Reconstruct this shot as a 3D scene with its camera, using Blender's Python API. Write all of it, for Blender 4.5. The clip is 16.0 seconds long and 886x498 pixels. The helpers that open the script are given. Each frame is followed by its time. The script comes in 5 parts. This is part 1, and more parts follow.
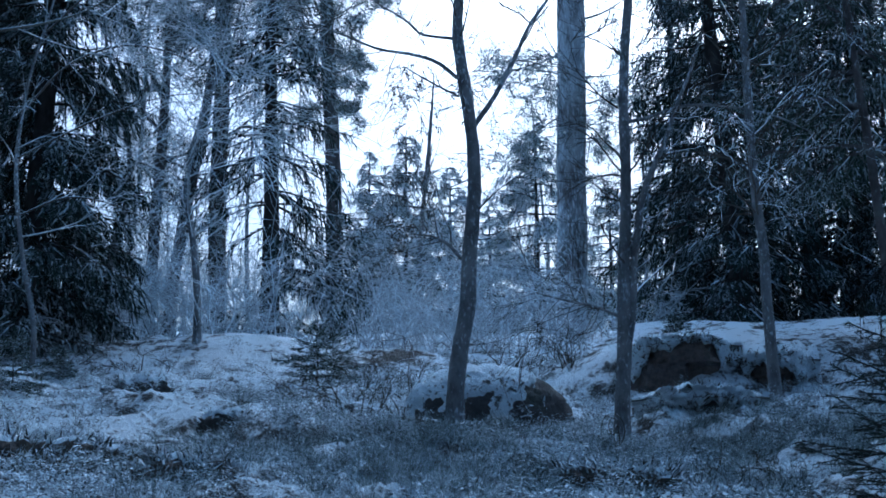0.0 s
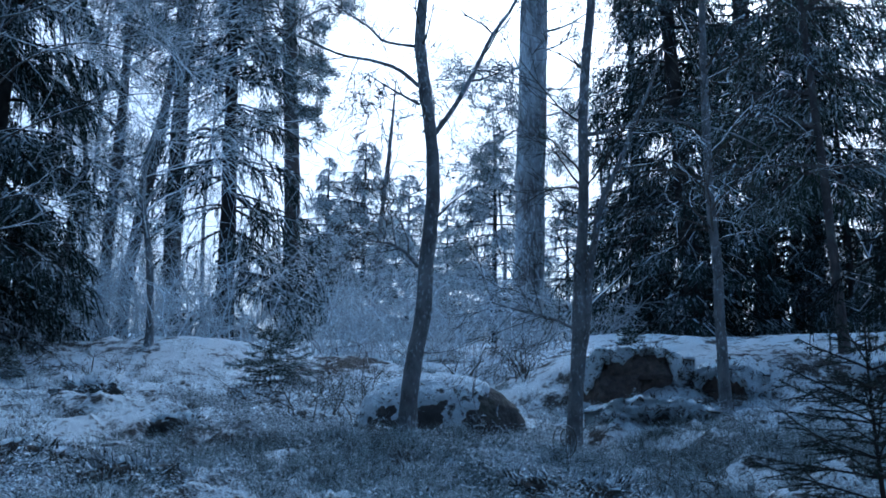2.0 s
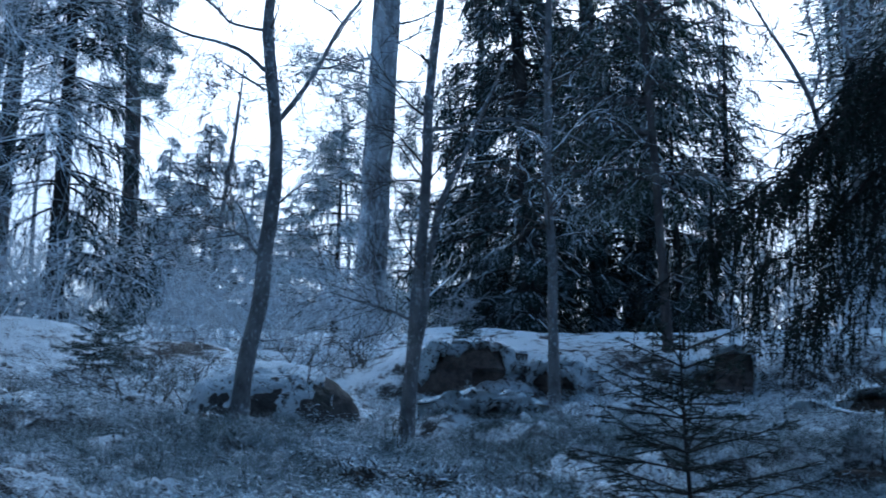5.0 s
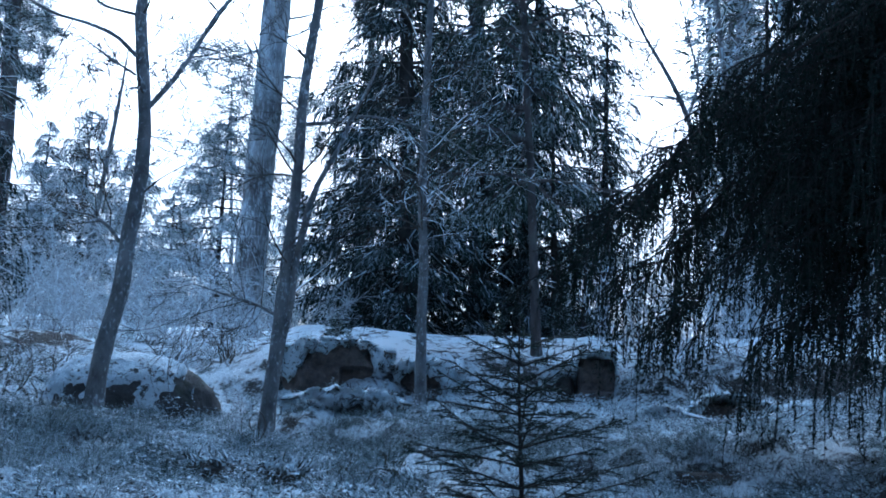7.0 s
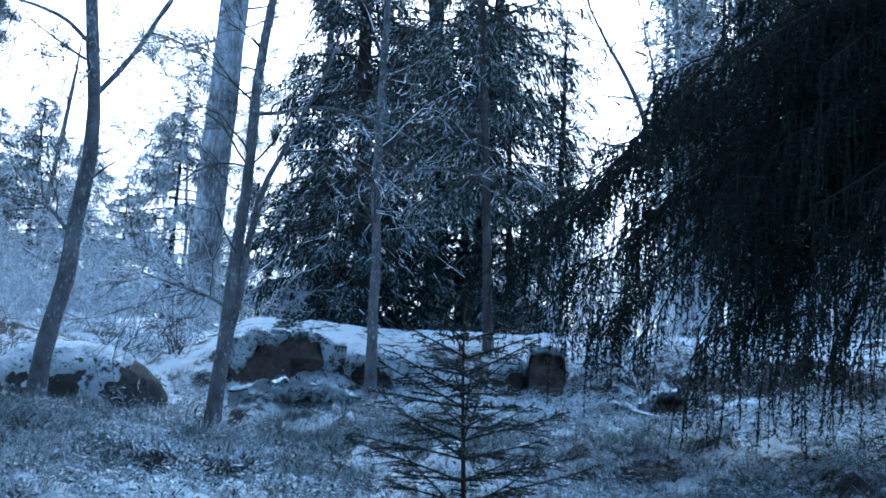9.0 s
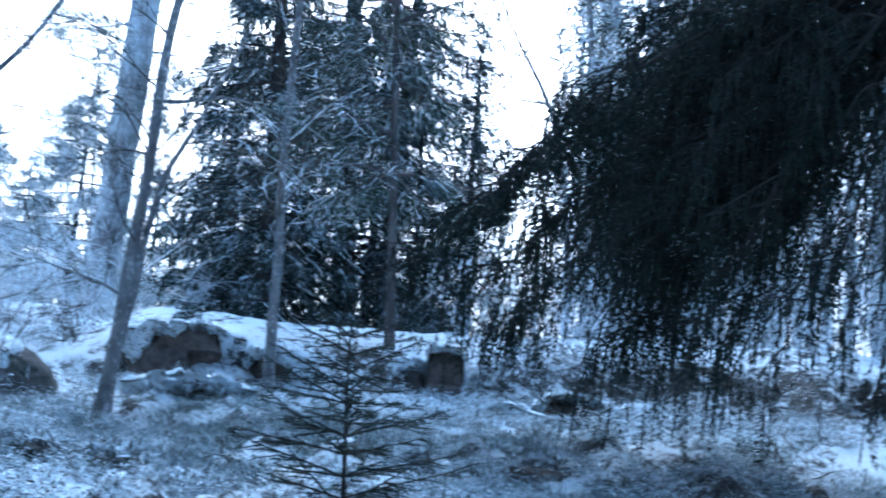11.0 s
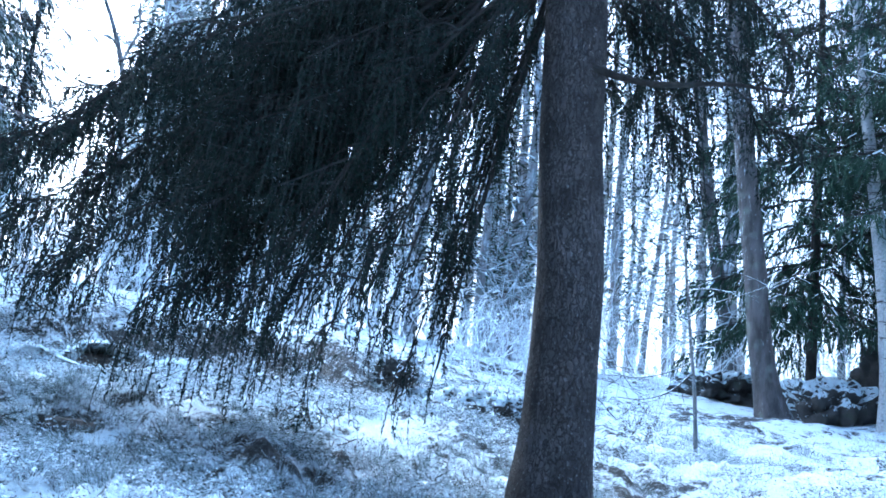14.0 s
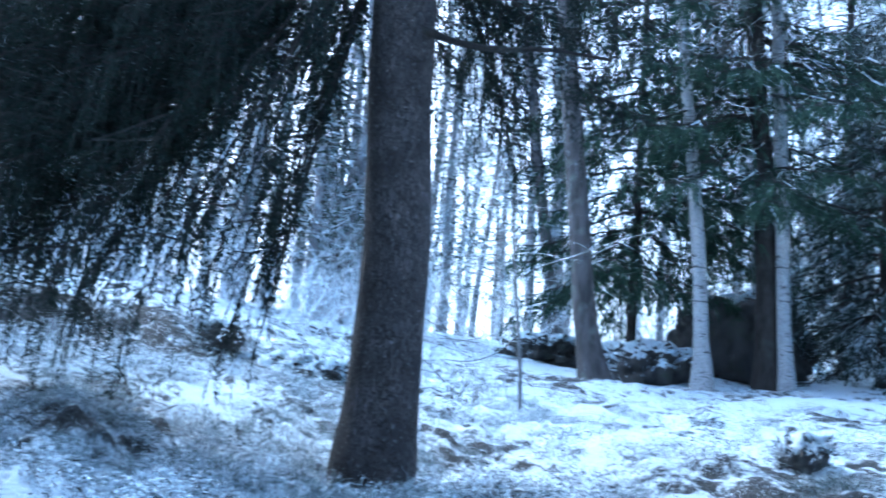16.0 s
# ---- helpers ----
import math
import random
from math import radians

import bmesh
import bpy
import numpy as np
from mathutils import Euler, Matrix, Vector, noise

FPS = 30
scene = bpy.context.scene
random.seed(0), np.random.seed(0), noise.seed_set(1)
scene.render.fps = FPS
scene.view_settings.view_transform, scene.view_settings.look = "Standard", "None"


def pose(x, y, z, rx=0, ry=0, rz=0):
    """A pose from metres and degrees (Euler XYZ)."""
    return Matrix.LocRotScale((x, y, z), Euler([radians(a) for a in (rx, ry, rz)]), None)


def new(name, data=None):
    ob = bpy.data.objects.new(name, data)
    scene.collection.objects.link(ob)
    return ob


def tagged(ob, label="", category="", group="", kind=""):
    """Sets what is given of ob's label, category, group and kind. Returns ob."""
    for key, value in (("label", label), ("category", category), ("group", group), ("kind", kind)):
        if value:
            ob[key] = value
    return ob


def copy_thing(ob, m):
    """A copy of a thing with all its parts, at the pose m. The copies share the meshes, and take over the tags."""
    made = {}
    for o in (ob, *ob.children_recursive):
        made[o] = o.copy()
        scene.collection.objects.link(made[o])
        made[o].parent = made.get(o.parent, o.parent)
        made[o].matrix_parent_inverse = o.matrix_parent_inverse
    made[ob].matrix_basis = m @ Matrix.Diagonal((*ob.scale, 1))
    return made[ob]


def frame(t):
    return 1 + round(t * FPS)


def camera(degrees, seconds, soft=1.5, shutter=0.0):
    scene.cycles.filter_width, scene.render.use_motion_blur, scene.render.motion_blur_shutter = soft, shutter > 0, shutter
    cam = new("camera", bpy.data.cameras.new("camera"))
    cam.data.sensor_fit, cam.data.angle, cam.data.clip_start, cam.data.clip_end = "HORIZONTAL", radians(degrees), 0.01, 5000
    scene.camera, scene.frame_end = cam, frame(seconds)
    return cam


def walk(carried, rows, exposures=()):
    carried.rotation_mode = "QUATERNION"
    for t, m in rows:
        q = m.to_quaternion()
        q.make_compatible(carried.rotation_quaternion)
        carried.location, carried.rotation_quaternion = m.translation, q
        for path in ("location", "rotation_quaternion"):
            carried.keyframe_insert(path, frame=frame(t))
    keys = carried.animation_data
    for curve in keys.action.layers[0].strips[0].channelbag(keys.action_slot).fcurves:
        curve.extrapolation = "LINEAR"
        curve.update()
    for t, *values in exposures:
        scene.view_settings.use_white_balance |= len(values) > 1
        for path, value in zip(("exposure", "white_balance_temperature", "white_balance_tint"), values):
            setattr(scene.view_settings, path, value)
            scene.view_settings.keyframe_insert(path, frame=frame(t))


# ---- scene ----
cam = camera(44.8, 16.0, soft=1.7, shutter=0.4)
PATH = [
    (0.0, pose(0.000, -0.000, 1.500, 103.00, -0.00, -0.00)),
    (0.5, pose(0.001, -0.006, 1.498, 103.00, -0.18, -0.23)),
    (1.0, pose(0.003, -0.003, 1.502, 103.23, -0.09, -0.77)),
    (1.5, pose(0.001, -0.005, 1.500, 103.51, -0.49, -1.54)),
    (2.0, pose(0.004, 0.004, 1.500, 103.46, -0.90, -2.52)),
    (2.5, pose(0.001, 0.006, 1.502, 103.18, -1.10, -2.90)),
    (3.0, pose(0.003, 0.007, 1.502, 103.05, -1.18, -3.62)),
    (3.5, pose(0.006, 0.009, 1.503, 103.36, -1.18, -4.39)),
    (4.0, pose(0.009, 0.008, 1.501, 103.23, -0.99, -6.01)),
    (4.5, pose(0.011, -0.000, 1.501, 103.07, -1.02, -8.15)),
    (5.0, pose(0.025, -0.017, 1.498, 103.11, -1.25, -11.09)),
    (5.2, pose(0.036, -0.024, 1.497, 103.08, -1.38, -12.44)),
    (7.3, pose(0.144, -0.058, 1.477, 103.33, -2.13, -17.71)),
    (7.5, pose(0.157, -0.057, 1.477, 103.18, -2.12, -17.98)),
    (8.0, pose(0.171, -0.046, 1.478, 103.07, -1.84, -19.11)),
    (8.2, pose(0.158, -0.044, 1.472, 103.22, -2.21, -19.24)),
    (10.3, pose(0.175, -0.065, 1.470, 103.13, -2.38, -20.38)),
    (10.5, pose(0.191, -0.072, 1.474, 103.09, -2.36, -20.57)),
    (11.0, pose(0.199, -0.102, 1.470, 103.40, -3.62, -24.94)),
    (11.5, pose(0.184, -0.077, 1.469, 103.17, -3.92, -32.85)),
    (12.0, pose(0.150, -0.057, 1.469, 102.76, -4.97, -42.07)),
    (12.5, pose(0.135, -0.062, 1.472, 102.95, -5.28, -45.24)),
    (13.0, pose(0.118, -0.066, 1.472, 103.35, -5.37, -47.03)),
    (13.5, pose(0.115, -0.073, 1.471, 103.24, -5.59, -50.09)),
    (14.0, pose(0.104, -0.069, 1.468, 103.34, -6.01, -50.28)),
    (14.5, pose(0.101, -0.068, 1.469, 103.33, -5.93, -50.49)),
    (15.0, pose(0.102, -0.066, 1.471, 103.34, -5.72, -51.27)),
    (15.5, pose(0.115, -0.066, 1.470, 102.62, -4.94, -53.42)),
    (16.0, pose(0.163, -0.067, 1.473, 102.24, -4.52, -59.01)),
]
walk(cam, PATH, [(0, 0.12, 4580, 2), (5, 0.12, 4600, 2), (8, 0.95, 4680, 2), (10.5, 1.35, 4720, 2), (12, 2.35, 4820, 3), (14, 2.48, 4880, 3), (16, 2.35, 4820, 3)])

# ---------------------------------------------------------------- light
world = bpy.data.worlds.new("winter_sky")
world.use_nodes = True
scene.world = world
wn = world.node_tree
sky = wn.nodes.new("ShaderNodeTexSky")
sky.sky_type, sky.sun_disc = "NISHITA", False
sky.sun_elevation, sky.sun_rotation = radians(47), radians(16)
sky.air_density, sky.dust_density, sky.ozone_density = 1.0, 7.0, 2.5
wn.links.new(sky.outputs["Color"], wn.nodes["Background"].inputs["Color"])
wn.nodes["Background"].inputs["Strength"].default_value = 0.15

sun = new("sun", bpy.data.lights.new("sun", "SUN"))
sun.data.energy, sun.data.angle, sun.data.color = 1.5, radians(75), (0.38, 0.70, 1.0)
sun.matrix_world = pose(16, 58, 80, 32, 0, 164)

# ---------------------------------------------------------------- lie of the land


def smooth(a, b, x):
    t = np.clip((x - a) / (b - a), 0, 1)
    return t * t * (3 - 2 * t)


def land(x, y):
    """Height of the hillside, without its small hummocks."""
    x, y = np.asarray(x, float), np.asarray(y, float)
    r, az = np.hypot(x, y), np.degrees(np.arctan2(x, y))
    off = np.abs((az - 30 + 180) % 360 - 180)
    s = r * np.cos(np.radians(np.maximum(0, off - 60)))
    g = np.where(s < 20, s, 20 + 15 * (1 - np.exp(-np.maximum(0, s - 20) / 15)))
    g = np.where(s < -30, -30 - 10 * (1 - np.exp((s + 30) / 10)), g)
    h = 0.186 * g + np.where(s > 0, 0.756 * (1 - np.exp(-(s / 2.2) ** 2)), 0)
    h += 0.30 * np.exp(-((x + 1.9) / 1.7) ** 2 - ((y - 10.8) / 1.0) ** 2)
    h -= 0.40 * smooth(42, 72, az) * (1 - smooth(110, 150, np.abs(az))) * smooth(2.5, 10, r)
    h -= 0.16 * np.exp(-((x - 3.9) / 1.2) ** 2 - ((y - 2.3) / 1.0) ** 2)
    edge = 7.55 + 0.25 * np.sin(az * 0.35)
    h += 0.33 * smooth(edge - 0.25, edge + 0.40, r) * smooth(4, 11, az) * (1 - smooth(40, 58, az)) * (1 - smooth(11, 16, r))
    return h


def wave(x, y, scale, seed):
    """Cheap smooth noise, about -1 to 1."""
    rg = np.random.RandomState(seed)
    out = 0
    for k in range(7):
        a, p, q = rg.uniform(0, 6.283), rg.uniform(0, 6.283), rg.uniform(0.6, 1.7)
        out = out + np.sin((x * np.cos(a) + y * np.sin(a)) * q * 6.283 / scale + p + 1.3 * np.sin((y * np.cos(a) - x * np.sin(a)) * q * 3.1 / scale + q * 9))
    return out / 3.4


HOLES = [(2.55, 4.05, 0.22), (-1.2, 5.75, 0.2), (-1.85, 6.2, 0.2), (4.75, 1.35, 0.25), (2.0, 4.0, 0.16), (1.3, 4.2, 0.3), (-1.9, 4.3, 0.3)]


def packed(x, y):
    """1 on the top of the bank, where the snow lies smooth."""
    r, az = np.hypot(x, y), np.degrees(np.arctan2(x, y))
    return smooth(7.5, 7.9, r) * smooth(5, 9, az) * (1 - smooth(44, 52, az))


def drifted(x, y):
    """1 where the snow lies deep and smooth over the heath, 0 where the heath comes through."""
    out = packed(x, y)
    for cx, cy, a, b in ((-2.75, 7.7, 0.75, 0.45), (-1.9, 10.3, 1.5, 1.0), (-1.5, 5.3, 0.5, 0.3), (-0.75, 5.1, 0.45, 0.3), (4.9, 4.6, 0.7, 0.5)):
        out = np.maximum(out, np.exp(-((x - cx) / a) ** 2 - ((y - cy) / b) ** 2))
    az = np.degrees(np.arctan2(x, y))
    return np.clip(np.maximum(out, 0.3 * smooth(60, 72, az) * (1 - smooth(110, 140, az))), 0, 1)


def ground_z(x, y):
    x, y = np.asarray(x, float), np.asarray(y, float)
    r = np.hypot(x, y)
    near = np.exp(-(r / 30) ** 2)
    lumps = (1 - 0.75 * drifted(x, y)) * np.exp(-(r / 13) ** 4)
    h = land(x, y) + near * (0.05 * wave(x, y, 1.9, 3) + 0.024 * wave(x, y, 0.7, 5))
    h = h + lumps * (0.050 * np.abs(wave(x, y, 0.62, 7)) + 0.034 * np.abs(wave(x, y, 0.27, 8)) + 0.016 * np.abs(wave(x, y, 0.13, 10)) - 0.03)
    h = h + (1 - near) * 0.5 * wave(x, y, 40, 9)
    for hx, hy, w in HOLES:
        h = h - 0.10 * np.exp(-((x - hx) / w) ** 2 - ((y - hy) / (w * 0.6)) ** 2)
    return h


def zat(x, y):
    return float(ground_z(x, y))


# ---------------------------------------------------------------- materials


def material(name):
    m = bpy.data.materials.new(name)
    m.use_nodes = True
    nt = m.node_tree
    return m, nt, nt.nodes["Principled BSDF"]


def noise_node(nt, scale, detail=4.0, rough=0.55, stretch=None):
    co = nt.nodes.new("ShaderNodeTexCoord")
    n = nt.nodes.new("ShaderNodeTexNoise")
    n.inputs["Scale"].default_value, n.inputs["Detail"].default_value, n.inputs["Roughness"].default_value = scale, detail, rough
    if stretch:
        mp = nt.nodes.new("ShaderNodeMapping")
        mp.inputs["Scale"].default_value = stretch
        nt.links.new(co.outputs["Object"], mp.inputs["Vector"])
        nt.links.new(mp.outputs["Vector"], n.inputs["Vector"])
    else:
        nt.links.new(co.outputs["Object"], n.inputs["Vector"])
    return n.outputs["Fac"]


def ramp(nt, fac, stops):
    r = nt.nodes.new("ShaderNodeValToRGB")
    els = r.color_ramp.elements
    while len(els) < len(stops):
        els.new(0.5)
    for e, (p, c) in zip(els, stops):
        e.position = p
        e.color = (*c, 1) if len(c) == 3 else (c[0], c[0], c[0], 1)
    nt.links.new(fac, r.inputs["Fac"])
    return r.outputs["Color"]


def mix(nt, fac, a, b):
    n = nt.nodes.new("ShaderNodeMix")
    n.data_type = "RGBA"
    for sock, v in ((n.inputs[0], fac), (n.inputs[6], a), (n.inputs[7], b)):
        if isinstance(v, tuple):
            sock.default_value = (*v, 1)
        elif isinstance(v, (int, float)):
            sock.default_value = v
        else:
            nt.links.new(v, sock)
    return n.outputs[2]


def math_node(nt, op, a, b=0.0):
    n = nt.nodes.new("ShaderNodeMath")
    n.operation = op
    n.use_clamp = op in ("ADD", "SUBTRACT", "MULTIPLY_ADD")
    for sock, v in zip(n.inputs, (a, b)):
        if isinstance(v, (int, float)):
            sock.default_value = v
        else:
            nt.links.new(v, sock)
    return n.outputs[0]


def bump(nt, bsdf, height, strength, distance):
    b = nt.nodes.new("ShaderNodeBump")
    b.inputs["Strength"].default_value, b.inputs["Distance"].default_value = strength, distance
    nt.links.new(height, b.inputs["Height"])
    nt.links.new(b.outputs["Normal"], bsdf.inputs["Normal"])


def normal_axis(nt, axis):
    g = nt.nodes.new("ShaderNodeNewGeometry")
    s = nt.nodes.new("ShaderNodeSeparateXYZ")
    nt.links.new(g.outputs["Normal"], s.inputs[0])
    return s.outputs[axis]


SNOW = (0.80, 0.86, 0.90)


def snow_ground():
    m, nt, b = material("snow_over_heath")
    big, mid, fine = noise_node(nt, 0.7, 3), noise_node(nt, 7, 6, 0.7), noise_node(nt, 42, 6, 0.75)
    # Near-black litter adds the shade of the hollows to the real bare patches.
    litter = ramp(nt, fine, [(0.38, (0.018, 0.016, 0.014)), (0.55, (0.055, 0.05, 0.045)), (0.68, (0.22, 0.23, 0.24))])
    steep = math_node(nt, "SUBTRACT", 1.0, normal_axis(nt, 2))
    k = math_node(nt, "ADD", math_node(nt, "MULTIPLY", big, 0.35), math_node(nt, "ADD", math_node(nt, "MULTIPLY", mid, 0.45), math_node(nt, "MULTIPLY", fine, 0.2)))
    k = math_node(nt, "ADD", k, math_node(nt, "MULTIPLY", steep, 0.25))
    cover = ramp(nt, k, [(0.525, (0.0,)), (0.575, (1.0,))])
    nt.links.new(mix(nt, cover, SNOW, litter), b.inputs["Base Color"])
    b.inputs["Roughness"].default_value = 0.75
    b.inputs["Specular IOR Level"].default_value = 0.2
    bump(nt, b, math_node(nt, "ADD", math_node(nt, "MULTIPLY", mid, 0.5), math_node(nt, "MULTIPLY", fine, 0.5)), 1.0, 0.10)
    return m


def snow_plain():
    """Thin snow on stone, with moss, litter and heath showing through."""
    m, nt, b = material("fresh_snow")
    fine, speck, patch = noise_node(nt, 60, 6, 0.75), noise_node(nt, 24, 6, 0.7), noise_node(nt, 5, 4, 0.6)
    k = math_node(nt, "ADD", math_node(nt, "MULTIPLY", speck, 0.75), math_node(nt, "MULTIPLY", patch, 0.25))
    nt.links.new(mix(nt, ramp(nt, k, [(0.545, (0.0,)), (0.58, (0.95,))]), (0.82, 0.88, 0.92), (0.05, 0.045, 0.035)), b.inputs["Base Color"])
    b.inputs["Roughness"].default_value = 0.75
    b.inputs["Specular IOR Level"].default_value = 0.2
    bump(nt, b, math_node(nt, "ADD", math_node(nt, "MULTIPLY", fine, 0.5), math_node(nt, "MULTIPLY", speck, 0.5)), 1.0, 0.06)
    return m


def bough_snow():
    m, nt, b = material("snow_on_boughs")
    nt.links.new(ramp(nt, noise_node(nt, 12, 4), [(0.35, (0.60, 0.68, 0.74)), (0.6, SNOW)]), b.inputs["Base Color"])
    b.inputs["Roughness"].default_value = 0.8
    return m


def bark(name, dark, light, scale, stretch, frost=0.0, axis=2, depth=0.01, lichen=0.55):
    """Bark with furrows; frost is how much snow clings to faces that look along +axis."""
    m, nt, b = material(name)
    n1, n2 = noise_node(nt, scale, 5, 0.65, stretch), noise_node(nt, scale * 5, 4, 0.6, stretch)
    col = ramp(nt, n1, [(0.35, dark), (0.65, light)])
    lich = noise_node(nt, 4, 4)
    col = mix(nt, ramp(nt, lich, [(0.52, (0.0,)), (0.68, (lichen,))]), col, (0.19, 0.21, 0.18))
    if frost:
        nz = normal_axis(nt, axis) if axis is not None else noise_node(nt, 2.2, 4, 0.6, (1, 1, 0.5))
        f = math_node(nt, "ADD", nz, math_node(nt, "MULTIPLY", math_node(nt, "SUBTRACT", n2, 0.5), 1.2))
        f = ramp(nt, f, [(1 - frost, (0.0,)), (min(1.0, 1.3 - frost), (1.0,))])
        col = mix(nt, f, col, SNOW)
    nt.links.new(col, b.inputs["Base Color"])
    b.inputs["Roughness"].default_value = 0.9
    b.inputs["Specular IOR Level"].default_value = 0.15
    bump(nt, b, math_node(nt, "ADD", math_node(nt, "MULTIPLY", n1, 0.6), math_node(nt, "MULTIPLY", n2, 0.4)), 1.0, depth)
    return m


def spruce_bark():
    m, nt, b = material("spruce_bark")
    co = nt.nodes.new("ShaderNodeTexCoord")
    mp = nt.nodes.new("ShaderNodeMapping")
    mp.inputs["Scale"].default_value = (1, 1, 0.24)
    v = nt.nodes.new("ShaderNodeTexVoronoi")
    v.feature = "DISTANCE_TO_EDGE"
    v.inputs["Scale"].default_value = 56
    wob = nt.nodes.new("ShaderNodeTexNoise")
    wob.inputs["Scale"].default_value, wob.inputs["Detail"].default_value = 26, 5
    add = nt.nodes.new("ShaderNodeVectorMath")
    add.operation = "MULTIPLY_ADD"
    add.inputs[1].default_value = (0.06, 0.06, 0.16)
    nt.links.new(co.outputs["Object"], wob.inputs["Vector"])
    nt.links.new(wob.outputs["Color"], add.inputs[0])
    nt.links.new(co.outputs["Object"], add.inputs[2])
    nt.links.new(add.outputs[0], mp.inputs["Vector"])
    nt.links.new(mp.outputs["Vector"], v.inputs["Vector"])
    crack = ramp(nt, v.outputs["Distance"], [(0.0, (0.1,)), (0.12, (1.0,))])
    n1, n2 = noise_node(nt, 5, 5), noise_node(nt, 60, 4, 0.7)
    plate = ramp(nt, n1, [(0.3, (0.042, 0.037, 0.035)), (0.7, (0.12, 0.105, 0.10))])
    plate = mix(nt, ramp(nt, n2, [(0.58, (0.0,)), (0.7, (0.7,))]), plate, (0.24, 0.24, 0.24))
    nt.links.new(mix(nt, crack, (0.035, 0.03, 0.027), plate), b.inputs["Base Color"])
    b.inputs["Roughness"].default_value = 0.9
    b.inputs["Specular IOR Level"].default_value = 0.15
    bump(nt, b, math_node(nt, "ADD", math_node(nt, "MULTIPLY", crack, 0.6), math_node(nt, "MULTIPLY", n2, 0.4)), 1.0, 0.012)
    return m


def birch_bark():
    m, nt, b = material("birch_bark")
    band, patch, fine = noise_node(nt, 7, 3, 0.6, (1, 1, 5)), noise_node(nt, 1.6, 4), noise_node(nt, 40, 4)
    col = ramp(nt, fine, [(0.3, (0.24, 0.235, 0.23)), (0.7, (0.46, 0.455, 0.45))])
    col = mix(nt, ramp(nt, band, [(0.60, (0.0,)), (0.66, (1.0,))]), col, (0.05, 0.045, 0.04))
    col = mix(nt, ramp(nt, patch, [(0.5, (0.0,)), (0.7, (0.7,))]), col, (0.22, 0.21, 0.20))
    nt.links.new(col, b.inputs["Base Color"])
    b.inputs["Roughness"].default_value = 0.75
    bump(nt, b, band, 0.6, 0.01)
    return m


def leafy(name, dark, light, frost_amount, frost_col=SNOW, rough=0.8):
    """Needles or blades: every blade its own tone, some white with frost."""
    m, nt, b = material(name)
    g = nt.nodes.new("ShaderNodeNewGeometry")
    col = ramp(nt, g.outputs["Random Per Island"], [(0.0, dark), (1.0, light)])
    drift = noise_node(nt, 1.7, 4, 0.6)
    nz = math_node(nt, "ABSOLUTE", normal_axis(nt, 2))
    k = math_node(nt, "ADD", math_node(nt, "MULTIPLY", nz, 0.35), math_node(nt, "ADD", math_node(nt, "MULTIPLY", drift, 0.4), math_node(nt, "MULTIPLY", g.outputs["Random Per Island"], 0.25)))
    f = ramp(nt, k, [(max(0.0, 0.74 - frost_amount), (0.0,)), (min(1.0, 0.98 - frost_amount), (0.9,))])
    nt.links.new(mix(nt, f, col, frost_col), b.inputs["Base Color"])
    b.inputs["Roughness"].default_value = rough
    b.inputs["Specular IOR Level"].default_value = 0.2
    return m


def rock_mat(name, dark, light):
    m, nt, b = material(name)
    n1, n2, n3 = noise_node(nt, 2.5, 6, 0.65), noise_node(nt, 25, 5, 0.7), noise_node(nt, 5, 3)
    col = ramp(nt, n1, [(0.3, dark), (0.7, light)])
    col = mix(nt, ramp(nt, n2, [(0.45, (0.0,)), (0.62, (0.75,))]), col, (0.05, 0.045, 0.042))
    col = mix(nt, ramp(nt, n3, [(0.55, (0.0,)), (0.7, (0.7,))]), col, (0.04, 0.05, 0.03))
    nt.links.new(col, b.inputs["Base Color"])
    b.inputs["Roughness"].default_value = 0.85
    bump(nt, b, math_node(nt, "ADD", math_node(nt, "MULTIPLY", n1, 0.5), math_node(nt, "MULTIPLY", n2, 0.5)), 1.0, 0.06)
    return m


M_GROUND, M_SNOW = snow_ground(), snow_plain()
M_SPRUCE_BARK, M_BIRCH = spruce_bark(), birch_bark()
M_ALDER = bark("alder_bark", (0.10, 0.10, 0.10), (0.24, 0.24, 0.24), 14, (1, 1, 0.5), 0.43, None, 0.006, 0.25)
M_TWIG = bark("frosted_twig_bark", (0.05, 0.042, 0.035), (0.12, 0.10, 0.085), 20, (1, 1, 1), 0.72, 2, 0.003)
M_DARKTWIG = bark("brown_twig_bark", (0.04, 0.035, 0.028), (0.11, 0.095, 0.07), 20, (1, 1, 1), 0.45, 2, 0.003)
M_RIME = bark("rime_covered_twigs", (0.45, 0.46, 0.47), (0.68, 0.71, 0.74), 8, (1, 1, 1), 0.95, 2, 0.003)
M_PINE = bark("pine_bark", (0.055, 0.048, 0.046), (0.14, 0.125, 0.12), 9, (1, 1, 0.25), 0.33, None, 0.05)
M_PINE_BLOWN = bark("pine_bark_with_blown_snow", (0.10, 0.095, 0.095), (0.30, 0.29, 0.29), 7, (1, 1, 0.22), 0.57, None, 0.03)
M_DARKWOOD = bark("dark_spruce_wood", (0.022, 0.019, 0.017), (0.052, 0.045, 0.04), 10, (1, 1, 0.4), 0.0, 2, 0.01, 0.12)
M_NEEDLE = leafy("spruce_needles", (0.012, 0.022, 0.016), (0.04, 0.06, 0.05), 0.27)
# Darker than other needles: shade inside the thick boughs is in the colour.
M_NEEDLE_SHADED = leafy("shaded_spruce_needles", (0.007, 0.013, 0.010), (0.022, 0.034, 0.024), 0.05)
M_NEEDLE_GREEN = leafy("green_spruce_needles", (0.018, 0.034, 0.022), (0.05, 0.085, 0.05), 0.12)
